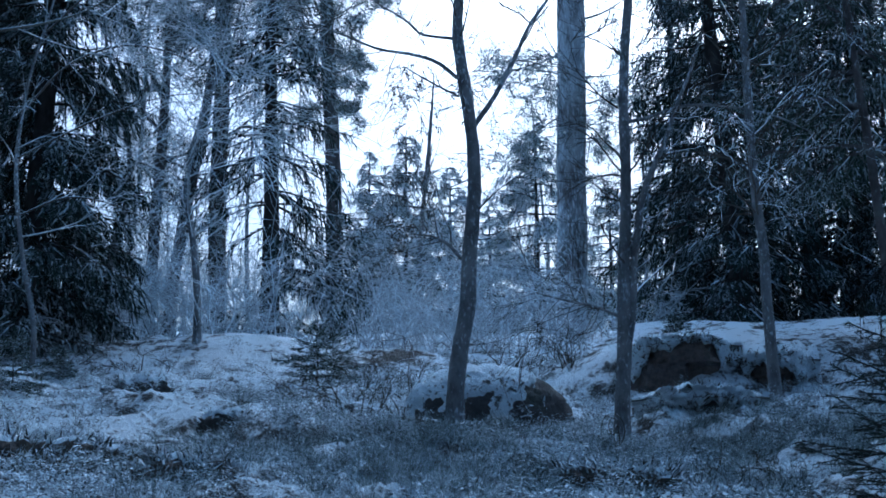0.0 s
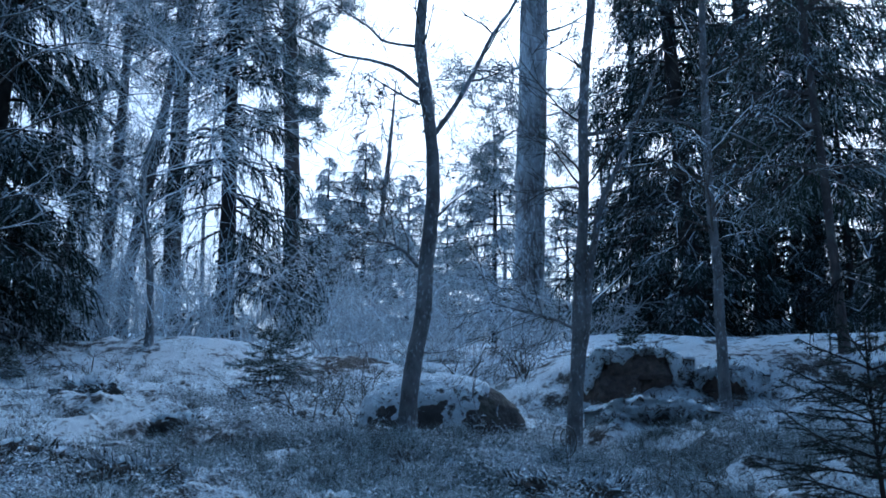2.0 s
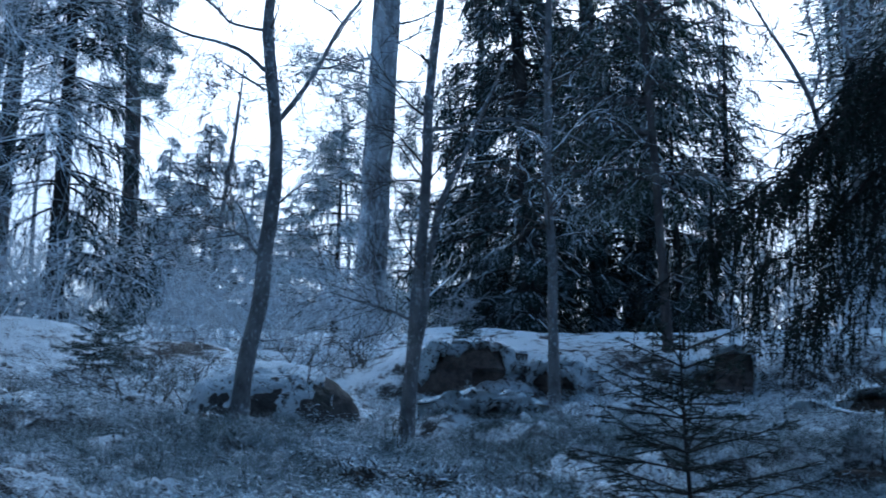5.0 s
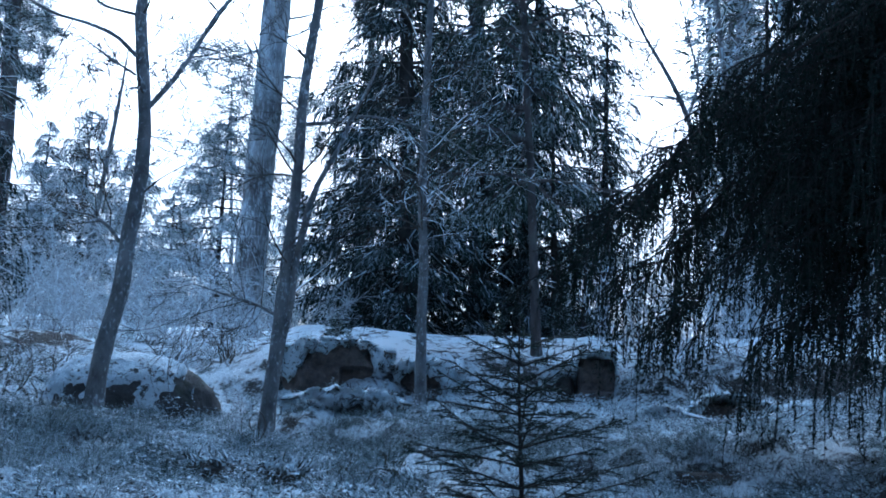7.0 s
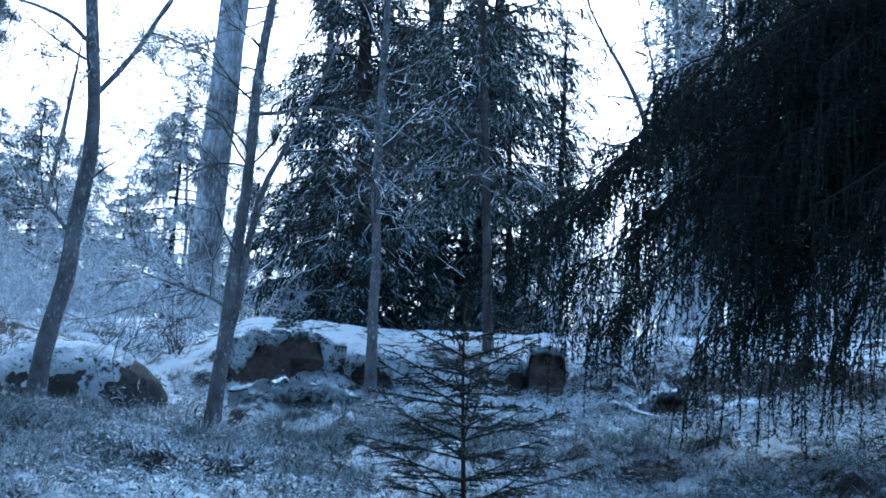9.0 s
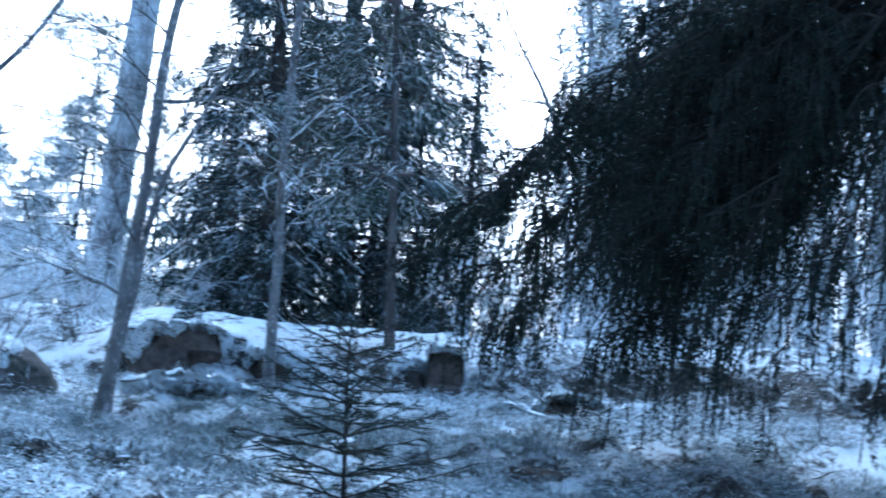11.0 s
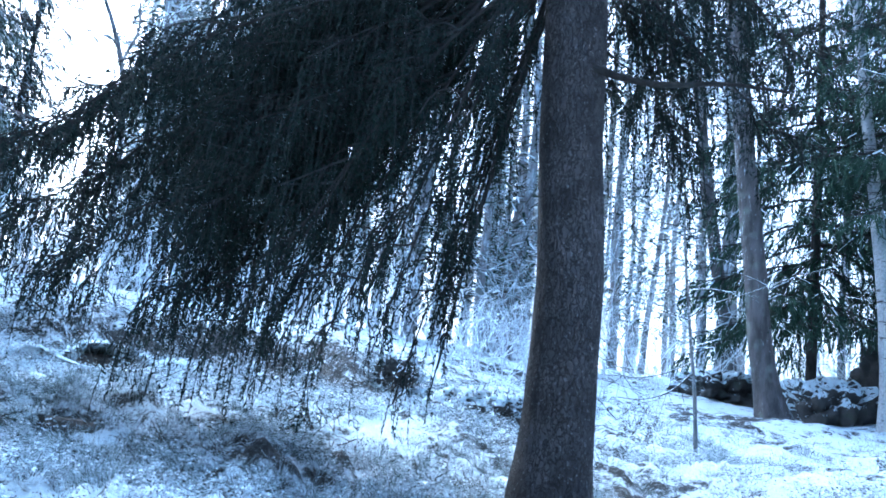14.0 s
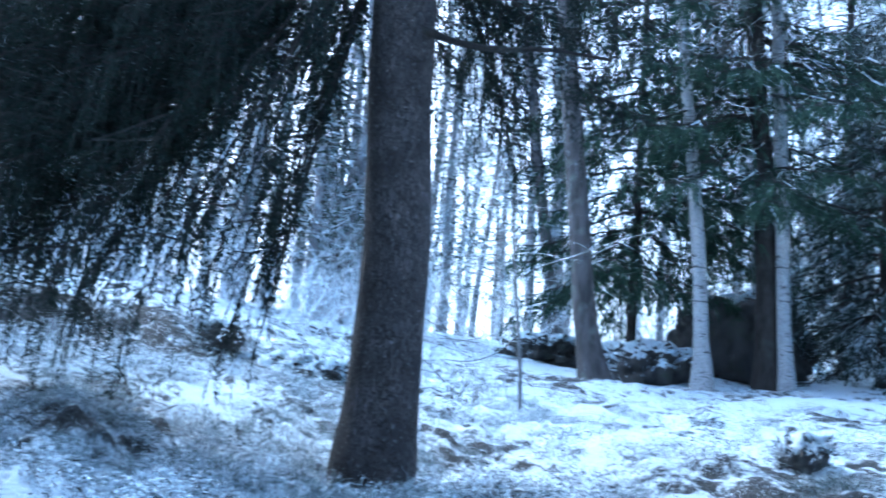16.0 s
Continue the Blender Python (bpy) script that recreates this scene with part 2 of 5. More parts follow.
# Paler than nearer spruces: haze is put into the colour, besides the frost.
M_NEEDLE_HAZY = leafy("hazy_spruce_needles", (0.05, 0.065, 0.055), (0.12, 0.14, 0.12), 0.43)
M_NEEDLE_YOUNG = leafy("young_spruce_needles", (0.014, 0.024, 0.018), (0.045, 0.065, 0.045), 0.16)
M_NEEDLE_FROST = leafy("frosted_spruce_needles", (0.02, 0.032, 0.022), (0.06, 0.085, 0.055), 0.28)
M_PINE_NEEDLE = leafy("pine_needles", (0.035, 0.05, 0.04), (0.10, 0.125, 0.10), 0.33)
M_BOUGH_SNOW = bough_snow()
# Far foliage with its base lightened for haze, on top of real frost.
M_HAZY_WOOD = leafy("hazy_frosted_foliage", (0.06, 0.065, 0.06), (0.16, 0.17, 0.16), 0.40)
M_GRASS = leafy("frosted_grass", (0.03, 0.04, 0.033), (0.13, 0.16, 0.14), 0.36)
M_HEATH = leafy("heath_twigs", (0.028, 0.026, 0.024), (0.12, 0.115, 0.10), 0.42)
M_MOSS = leafy("moss_and_shoots", (0.018, 0.018, 0.014), (0.07, 0.065, 0.05), 0.2)
# Bark of far stems, greyed for haze as well as frosted.
M_HAZY_BARK = bark("hazy_stem_bark", (0.14, 0.13, 0.13), (0.32, 0.31, 0.31), 5, (1, 1, 0.3), 0.44, None, 0.02)
M_ROCK = rock_mat("granite", (0.085, 0.065, 0.055), (0.20, 0.155, 0.13))
M_SOIL = rock_mat("bare_soil", (0.035, 0.026, 0.02), (0.11, 0.08, 0.06))
M_DARKROCK = rock_mat("dark_mossy_rock", (0.03, 0.028, 0.026), (0.085, 0.075, 0.07))

# ---------------------------------------------------------------- mesh helpers


class Tris:
    """Collects triangles."""

    def __init__(self):
        self.v, self.f, self.n = [], [], 0

    def add(self, v, f):
        self.v.append(np.asarray(v, float).reshape(-1, 3))
        self.f.append(np.asarray(f, int).reshape(-1, 3) + self.n)
        self.n += len(self.v[-1])

    def mesh(self, name, mat, shade=False):
        me = bpy.data.meshes.new(name)
        v, f = np.concatenate(self.v), np.concatenate(self.f)
        me.vertices.add(len(v))
        me.vertices.foreach_set("co", v.astype(np.float32).ravel())
        me.loops.add(f.size)
        me.loops.foreach_set("vertex_index", f.astype(np.int32).ravel())
        me.polygons.add(len(f))
        me.polygons.foreach_set("loop_start", np.arange(0, f.size, 3, dtype=np.int32))
        me.polygons.foreach_set("use_smooth", np.full(len(f), shade))
        me.materials.append(mat)
        me.update(calc_edges=True)
        return me


def thing(name, origin, label, category, group=""):
    ob = new(name)
    ob.location = origin
    ob.empty_display_size = 0.2
    return tagged(ob, label, category, group)


def part(name, tris, mat, parent, label="", shade=False):
    ob = new(name, tris.mesh(name, mat, shade))
    ob.parent = parent
    if label:
        ob["label"] = label
    if name in ("twig_spray", "foliage", "branching", "bough_snow"):
        ob["kind"] = "stuff"
    return ob


def unit(v):
    v = np.asarray(v, float)
    return v / (np.linalg.norm(v, axis=-1, keepdims=True) + 1e-9)


def frame_of(d):
    """Two directions square to d."""
    d = unit(d)
    ref = np.where(np.abs(d[..., 2:3]) > 0.9, np.array([1.0, 0, 0]), np.array([0, 0, 1.0]))
    a = unit(np.cross(d, ref))
    return a, np.cross(d, a)


def sticks(tr, p0, p1, r0, r1, sides=3):
    """Many straight tapered twigs at once."""
    p0, p1 = np.asarray(p0, float).reshape(-1, 3), np.asarray(p1, float).reshape(-1, 3)
    n = len(p0)
    r0, r1 = np.broadcast_to(r0, n)[:, None, None], np.broadcast_to(r1, n)[:, None, None]
    a, b = frame_of(p1 - p0)
    ang = np.arange(sides) * 2 * np.pi / sides
    ring = a[:, None] * np.cos(ang)[None, :, None] + b[:, None] * np.sin(ang)[None, :, None]
    v = np.concatenate([p0[:, None] + ring * r0, p1[:, None] + ring * r1], 1)
    f = []
    for i in range(sides):
        j = (i + 1) % sides
        f += [(i, j, sides + i), (j, sides + j, sides + i)]
    f = np.array(f)[None] + (np.arange(n) * 2 * sides)[:, None, None]
    tr.add(v, f)


def blades(tr, p, d, length, width, rg, side=None):
    """Many single-triangle needles or blades of grass."""
    p, d = np.asarray(p, float).reshape(-1, 3), unit(np.asarray(d, float).reshape(-1, 3))
    n = len(p)
    if side is None:
        side = np.cross(d, rg.normal(size=(n, 3)))
    side = unit(side)
    w, ln = np.broadcast_to(width, n)[:, None] * 0.5, np.broadcast_to(length, n)[:, None]
    v = np.stack([p - side * w, p + side * w, p + d * ln], 1)
    tr.add(v, np.arange(n * 3).reshape(-1, 3))


def spline(pts, n):
    """A smooth line of n points through pts (any number of columns)."""
    pts = np.asarray(pts, float)
    k = len(pts)
    s = np.concatenate([[0], np.cumsum(np.linalg.norm(np.diff(pts[:, :3], axis=0), axis=1))])
    t = np.linspace(0, s[-1], n)
    tan = np.gradient(pts, s, axis=0) if k > 2 else np.repeat((pts[1:] - pts[:1]) / s[-1], k, 0)
    i = np.clip(np.searchsorted(s, t, side="right") - 1, 0, k - 2)
    h = (s[i + 1] - s[i])[:, None]
    u = ((t - s[i])[:, None]) / h
    return (2 * u**3 - 3 * u**2 + 1) * pts[i] + (u**3 - 2 * u**2 + u) * h * tan[i] + (3 * u**2 - 2 * u**3) * pts[i + 1] + (u**3 - u**2) * h * tan[i + 1]


def tube(tr, line, sides=10, rough=0.0, seed=0, flare=0.0):
    """A round limb along line, rows of x, y, z, radius; rough makes it uneven, flare spreads its foot."""
    line = np.asarray(line, float)
    n = len(line)
    d = np.gradient(line[:, :3], axis=0)
    a, b = frame_of(d)
    ref = a[0]
    for i in range(n):
        dd = unit(d[i])
        ref = unit(ref - dd * ref.dot(dd))
        a[i], b[i] = ref, np.cross(dd, ref)
    ang = np.arange(sides) * 2 * np.pi / sides
    rad = np.repeat(line[:, 3:4], sides, 1)
    if rough:
        z = np.linspace(0, np.linalg.norm(line[-1, :3] - line[0, :3]), n)[:, None] / max(0.02, line[0, 3])
        rad = rad * (1 + rough * (wave(ang[None] * 3 + 0 * z, z, 5.0, seed) + 0.5 * wave(ang[None] * 9 + 0 * z, z * 2.2, 5.0, seed + 1)))
    if flare:
        k = np.exp(-np.linspace(0, 1, n) * np.linalg.norm(line[-1, :3] - line[0, :3]) / (line[0, 3] * 2.2))[:, None]
        rad = rad * (1 + flare * k * (0.6 + 0.8 * np.maximum(0, np.cos(ang * 4 + seed))[None]))
    v = line[:, None, :3] + rad[..., None] * (a[:, None] * np.cos(ang)[None, :, None] + b[:, None] * np.sin(ang)[None, :, None])
    i, j = np.meshgrid(np.arange(n - 1), np.arange(sides), indexing="ij")
    q = (j + 1) % sides
    f = np.concatenate([np.stack([i * sides + j, i * sides + q, (i + 1) * sides + j], -1).reshape(-1, 3),
                        np.stack([i * sides + q, (i + 1) * sides + q, (i + 1) * sides + j], -1).reshape(-1, 3)])
    tr.add(v.reshape(-1, 3), f)


def rooted(line):
    """The line of a trunk, carried down into the ground, and the foot where it stands."""
    line = [tuple(p) for p in line]
    x, y, z, r = line[0]
    g = zat(x, y)
    if z > g - 0.05:
        line = [(x, y, g - 0.12, r * 1.08)] + ([p for p in line if p[2] > g + 0.05])
    return np.array(line), np.array((x, y, g))


def rows_at(line, origin, n):
    out = spline(line, n)
    out[:, :3] -= origin
    out[:, 3] = np.maximum(out[:, 3], 0.0015)
    return out


def twiggery(rg, p, d, length, r, depth, out, bend=0.25, droop=0.0, split=4, shrink=0.62, spread=0.7):
    """Grows a bare limb with its forks and twigs into out, as rows p0, p1, r0, r1."""
    seg = max(2, min(6, int(length / 0.08)))
    step, q, dd = length / seg, np.array(p, float), unit(d)
    nodes = []
    for i in range(seg):
        dd = unit(dd + rg.normal(size=3) * bend / seg**0.5 + np.array([0, 0, -droop / seg]))
        e = q + dd * step
        ra, rb = r * (1 - 0.75 * i / seg), r * (1 - 0.75 * (i + 1) / seg)
        out.append((*q, *e, ra, rb))
        nodes.append((e, dd, rb))
        q = e
    if depth > 0:
        for k in range(split):
            e, dr, rb = nodes[int(min(len(nodes) - 1, rg.uniform(0.25, 1.0) * len(nodes)))]
            sd = unit(dr + unit(rg.normal(size=3)) * spread)
            twiggery(rg, e, sd, length * shrink * rg.uniform(0.6, 1.15), rb * 0.75, depth - 1, out, bend, droop, split, shrink, spread)


def add_sticks(tr, rows, least=0.0012, sides=3):
    a = np.array(rows)
    sticks(tr, a[:, :3], a[:, 3:6], np.maximum(a[:, 6], least), np.maximum(a[:, 7], least), sides)

# ---------------------------------------------------------------- trees


def bare_tree(name, line, limbs, label, seed, mat=M_ALDER, sides=14, twigs=30, group="", fine=(0.35, 3), droop=0.1, category="tree", low=0.25, rough=0.05, twig_mat=None, least=0.0014, limb_mat=None):
    """A leafless tree: trunk, the limbs that are given, and finer frosted twigs from trunk and limbs."""
    rg = np.random.RandomState(seed)
    line, foot = rooted(line)
    ob = thing(name, foot, label, category, group)
    tr = Tris()
    rows = rows_at(line, foot, 60)
    tube(tr, rows, sides, rough, seed, 0.35)
    part("trunk", tr, mat, ob, shade=True)
    spots = [(rows[i, :3], unit(rows[i] - rows[i - 1])[:3], rows[i, 3]) for i in range(int(60 * low), 60)]
    lines = [rows]
    for lb in limbs:
        lr = rows_at(lb, foot, 16)
        tb = Tris()
        tube(tb, lr, 7, 0.06, seed + 3)
        part("limb", tb, limb_mat or mat, ob, shade=True)
        spots += [(lr[i, :3], unit(lr[i] - lr[i - 1])[:3], lr[i, 3]) for i in range(3, 16) for _ in range(3)]
    if twigs:
        out = []
        for k in range(twigs):
            p, d, r = spots[rg.randint(len(spots))]
            az = rg.uniform(0, 6.283)
            a, b = frame_of(d)
            side = a * math.cos(az) + b * math.sin(az)
            twiggery(rg, p, unit(side + d * rg.uniform(0.1, 0.9) + np.array([0, 0, 0.2])), fine[0] * rg.uniform(0.5, 1.5), min(r * 0.45, 0.008), fine[1], out, 0.3, droop)
        tt = Tris()
        add_sticks(tt, out, least)
        part("twig_spray", tt, twig_mat or M_TWIG, ob, "fine frosted twigs")
    return ob


def strands(green, p, d, length, rg, width, needle, count=7, sag=0.6):
    """Hanging twigs thick with needles: a bent spine and short needles that feather from it."""
    n, d = len(p), unit(d)
    d2 = unit(d + np.array([0, 0, -sag]))
    mid = p + d * (length * 0.5)[:, None]
    blades(green, p, d, length * 0.62, width, rg)
    blades(green, mid - d2 * (length * 0.06)[:, None], d2, length * 0.6, width * 0.8, rg)
    for k in range(count):
        s = (k + rg.uniform(0, 1, n)) / count
        late = (s > 0.5)[:, None]
        base = np.where(late, mid + d2 * (length * (s - 0.5))[:, None], p + d * (length * s)[:, None])
        blades(green, base, np.where(late, d2, d) + rg.normal(size=(n, 3)) * 0.5, needle * rg.uniform(0.7, 1.3, n), width * rg.uniform(0.4, 0.8, n), rg)


def spruce_crown(rg, height, low, radius, wood, green, white, dens=1.0, size=1.0, droop=0.55, ragged=0.3, power=0.8, snow=0.25):
    """Boughs, fans of side twigs, their hanging sprays and the snow on them, for a spruce about the z axis."""
    up = np.array([0, 0, 1.0])
    p_all, d_all, l_all, w_all, lat0, lat1, cap0, cap1 = [], [], [], [], [], [], [], []
    z = low
    while z < height * 0.985:
        u = (z - low) / (height - low)
        reach = radius * (1 - u) ** power * (0.6 + 0.4 * min(1, (u + 0.12) * 4)) + 0.05
        for k in range(int(rg.randint(4, 7))):
            az = rg.uniform(0, 6.283)
            ln = reach * rg.uniform(1 - ragged, 1 + ragged * 0.5)
            m = max(4, int(ln / 0.16))
            t = np.linspace(0, 1, m + 1)
            o = np.array([math.cos(az), math.sin(az), 0])
            sd = np.cross(o, up)
            sag = droop * rg.uniform(0.7, 1.3) * (0.35 + 0.65 * (1 - u))
            sz = size * (0.35 + 0.65 * (1 - u) ** 0.6)
            pts = o * (t * ln)[:, None] + up * (z + ln * (0.18 * t - sag * t**1.5 + 0.30 * sag * t**4))[:, None]
            sticks(wood, pts[:-1], pts[1:], 0.018 * (1 - t[:-1]) + 0.004, 0.018 * (1 - t[1:]) + 0.003)
            cnt = int((4 + ln * 9) * dens)
            u2 = rg.uniform(0.06, 1, cnt) ** 0.8
            base = np.stack([np.interp(u2, t, pts[:, c]) for c in range(3)], 1)
            ld = unit(o * rg.uniform(0.4, 1.0, cnt)[:, None] + sd * (rg.choice([-1, 1], cnt) * rg.uniform(0.3, 1.0, cnt))[:, None] + up * rg.uniform(-0.55, 0.0, cnt)[:, None])
            ll = sz * 0.12 + ln * 0.34 * (1 - u2 * 0.75) * rg.uniform(0.5, 1.1, cnt)
            lat0.append(base)
            lat1.append(base + ld * ll[:, None])
            for q in range(4):
                s = (q + rg.uniform(0, 1, cnt)) / 4 * 1.05
                p_all.append(base + ld * (ll * s)[:, None] - up * (0.3 * ll * s**2)[:, None])
                d_all.append(ld * 0.45 + o * 0.2 + rg.normal(size=(cnt, 3)) * 0.22 - up * rg.uniform(0.3, 1.7, cnt)[:, None])
                l_all.append(sz * rg.uniform(0.08, 0.27, cnt))
                w_all.append(np.full(cnt, sz))
            white_ones = rg.uniform(size=cnt) < snow
            cap0.append((base + ld * (ll * 0.45)[:, None] + up * 0.012)[white_ones])
            cap1.append((base + ld * (ll * 0.95)[:, None] - up * (0.22 * ll)[:, None] + up * 0.012)[white_ones])
        z += rg.uniform(0.17, 0.31) * (0.6 + 0.6 * (1 - u)) * (1.0 if z < 5.5 else 2.8)
    lat0, lat1, cap0, cap1 = (np.concatenate(a) for a in (lat0, lat1, cap0, cap1))
    sticks(wood, lat0, lat1, 0.005, 0.003)
    w = np.concatenate(w_all)
    strands(green, np.concatenate(p_all), np.concatenate(d_all), np.concatenate(l_all), rg, 0.022 * w, 0.058 * w)
    if snow:
        thick = size * rg.uniform(0.003, 0.010, len(cap0))
        sticks(white, cap0, cap1, thick, thick * 0.4)


def spruce(name, line, low, radius, label, seed, needles=M_NEEDLE, dens=1.0, size=1.0, droop=0.55, group="", wood=M_DARKWOOD, ragged=0.3, power=0.8, snow=0.25):
    rg = np.random.RandomState(seed)
    line, foot = rooted(line)
    ob = thing(name, foot, label, "spruce tree", group)
    rows = rows_at(line, foot, 40)
    tr = Tris()
    tube(tr, rows, 12, 0.04, seed, 0.4)
    part("trunk", tr, wood, ob, shade=True)
    w, g, c = Tris(), Tris(), Tris()
    spruce_crown(rg, rows[-1, 2], low, radius, w, g, c, dens, size, droop, ragged, power, snow)
    top = rows[:, :3]
    for tt in (w, g, c):   # the crown follows the lean of the stem
        for v in tt.v:
            for k in (0, 1):
                v[:, k] += np.interp(v[:, 2], top[:, 2], top[:, k])
    part("branching", w, wood, ob)
    part("foliage", g, needles, ob)
    if snow:
        part("bough_snow", c, M_BOUGH_SNOW, ob, "snow lying along the boughs")
    return ob


def pine_tuft(rg, green, p, n, length=0.09, width=0.006):
    q = np.repeat(p, n, 0)
    d = rg.normal(size=q.shape) + np.array([0, 0, 0.35])
    blades(green, q + rg.normal(size=q.shape) * 0.05, d, length * rg.uniform(0.7, 1.3, len(q)), width, rg)


def pine(name, line, label, seed, limbs=22, low=0.45, reach=2.2, group="", tufts=5, sides=18, extra=(), mat=M_PINE, needle=(0.11, 0.009)):
    rg = np.random.RandomState(seed)
    line, foot = rooted(line)
    ob = thing(name, foot, label, "pine tree", group)
    rows = rows_at(line, foot, 60)
    tr = Tris()
    tube(tr, rows, sides, 0.035, seed, 0.25)
    part("trunk", tr, mat, ob, shade=True)
    w, g, out = Tris(), Tris(), []
    spots = [(int(60 * rg.uniform(low, 0.99)), rg.uniform(0, 6.283), rg.uniform(0.5, 1.0)) for _ in range(limbs)] + list(extra)
    for i, az, k in spots:
        p = rows[i, :3]
        start = len(out)
        twiggery(rg, p, [math.cos(az), math.sin(az), rg.uniform(-0.25, 0.45)], reach * k * 0.62, 0.03 * k + 0.008, 3, out, 0.45, 0.05, 4, 0.6, 0.8)
    add_sticks(w, out, 0.004)
    ends = np.array([o[3:6] for o in out if o[6] < 0.011])
    pine_tuft(rg, g, ends, tufts, *needle)
    part("branching", w, mat, ob)
    part("foliage", g, M_PINE_NEEDLE, ob)
    return ob

# ---------------------------------------------------------------- ground


def build_ground():
    az = np.radians(np.concatenate([np.arange(-30, 100, 0.33), np.arange(100, 330, 5.0)]))
    rad = [0.0]
    r = 0.25
    while r < 2600:
        rad.append(r)
        r += 0.25 if r < 3 else (0.036 if r < 8.4 else (0.09 if r < 14 else (r * 0.012 if r < 30 else r * 0.08)))
    rad = np.array(rad)
    x, y = rad[:, None] * np.sin(az)[None], rad[:, None] * np.cos(az)[None]
    v = np.stack([x, y, ground_z(x, y)], -1)
    n, m = x.shape
    i, j = np.meshgrid(np.arange(n - 1), np.arange(m), indexing="ij")
    k = (j + 1) % m
    f = np.concatenate([np.stack([i * m + j, (i + 1) * m + j, i * m + k], -1).reshape(-1, 3),
                        np.stack([i * m + k, (i + 1) * m + j, (i + 1) * m + k], -1).reshape(-1, 3)])
    tr = Tris()
    tr.add(v.reshape(-1, 3), f[:, ::-1])
    ob = new("ground", tr.mesh("ground", M_GROUND, True))
    tagged(ob, "snowy hillside with frosted heath and bare patches", "ground", kind="structure")


build_ground()


def scatter(rg, n, r0, r1, a0=-30, a1=98):
    """Random spots, thick near the camera's side of the hill and thinner with distance."""
    r = r0 + (r1 - r0) * rg.uniform(0, 1, n) ** 1.3
    az = np.radians(rg.uniform(a0, a1, n))
    x, y = r * np.sin(az), r * np.cos(az)
    return x, y


def tuft(tr, rg, x, y, height, each, spread, width, lean):
    """Clumps of blades that fan out of the ground round x, y and bend over at the tip."""
    k = np.repeat(np.arange(len(x)), each)
    n = len(k)
    a, q = rg.uniform(0, 6.283, n), rg.uniform(0, 1, n) ** 0.7
    off = np.stack([np.cos(a), np.sin(a), np.zeros(n)], 1)
    px, py = x[k] + off[:, 0] * q * spread, y[k] + off[:, 1] * q * spread
    p = np.stack([px, py, ground_z(px, py) - 0.012], 1)
    d = unit(off * (q * lean)[:, None] + rg.normal(size=(n, 3)) * 0.22 + np.array([0, 0, 1.0]))
    ln = height[k] * rg.uniform(0.45, 1.1, n) * (1.1 - 0.4 * q)
    w = width * rg.uniform(0.7, 1.3, n)
    blades(tr, p, d, ln, w, rg)
    blades(tr, p + d * (ln * 0.5)[:, None], d + off * 0.5 + rg.normal(size=d.shape) * 0.35 + np.array([0, 0, -0.5]), ln * 0.55, w * 0.9, rg)


def build_grass():
    rg = np.random.RandomState(11)
    tr = Tris()
    x, y = scatter(rg, 7500, 3.2, 11)
    mask = 0.9 * wave(x, y, 1.5, 21) + 0.6 * wave(x, y, 0.55, 22) + rg.normal(size=len(x)) * 0.15 - 1.2 * drifted(x, y)
    keep = mask > 0.42
    # the thicker sward along the edge of the track
    ex, ey = rg.normal(0.5, 1.1, 2300), rg.normal(4.7, 0.5, 2300)
    dense = (0.8 * wave(ex, ey, 0.7, 23) + rg.normal(size=len(ex)) * 0.15 > -0.15) & (ey > 3.6)
    fx, fy = scatter(rg, 900, 3.6, 5.4, 28, 60)
    thin = wave(fx, fy, 0.9, 24) + rg.normal(size=len(fx)) * 0.3 > 0.1
    x, y = np.concatenate([x[keep], ex[dense], fx[thin]]), np.concatenate([y[keep], ey[dense], fy[thin]])
    tuft(tr, rg, x, y, rg.uniform(0.05, 0.14, len(x)), 54, 0.075, 0.0024, 0.8)
    ob = new("frosted_grass", tr.mesh("frosted_grass", M_GRASS))
    tagged(ob, "frosted grey-green grass and bilberry tufts over the snow", "grass", kind="stuff")


def build_heath():
    rg = np.random.RandomState(12)
    tr = Tris()
    x, y = scatter(rg, 13000, 3.2, 11)
    mask = 0.8 * wave(x, y, 1.2, 31) + 0.7 * wave(x, y, 0.5, 32) + rg.normal(size=len(x)) * 0.18 - 0.7 * drifted(x, y) - 0.6 * packed(x, y)
    keep = mask > 0.18
    bx, by = scatter(rg, 1500, 6.0, 7.9, 24, 58)      # bilberry on the slope of the bank
    slope = wave(bx, by, 0.7, 33) > -0.2
    x, y = np.concatenate([x[keep], bx[slope]]), np.concatenate([y[keep], by[slope]])
    tall = rg.uniform(0.04, 0.10, len(x))
    tuft(tr, rg, x, y, tall, 9, 0.06, 0.004, 0.9)
    k = np.repeat(np.arange(len(x)), 40)               # small frosted leaves on the shoots
    n = len(k)
    px, py = x[k] + rg.normal(size=n) * 0.045, y[k] + rg.normal(size=n) * 0.045
    p = np.stack([px, py, ground_z(px, py) + tall[k] * rg.uniform(0.3, 1.0, n)], 1)
    blades(tr, p, rg.normal(size=(n, 3)) * np.array([1, 1, 0.45]), rg.uniform(0.010, 0.024, n), rg.uniform(0.004, 0.008, n), rg)
    ob = new("heath_shrubs", tr.mesh("heath_shrubs", M_HEATH))
    tagged(ob, "low frosted bilberry and heather twigs in the snow", "heath", kind="stuff")


build_grass()
build_heath()

# ---------------------------------------------------------------- rocks


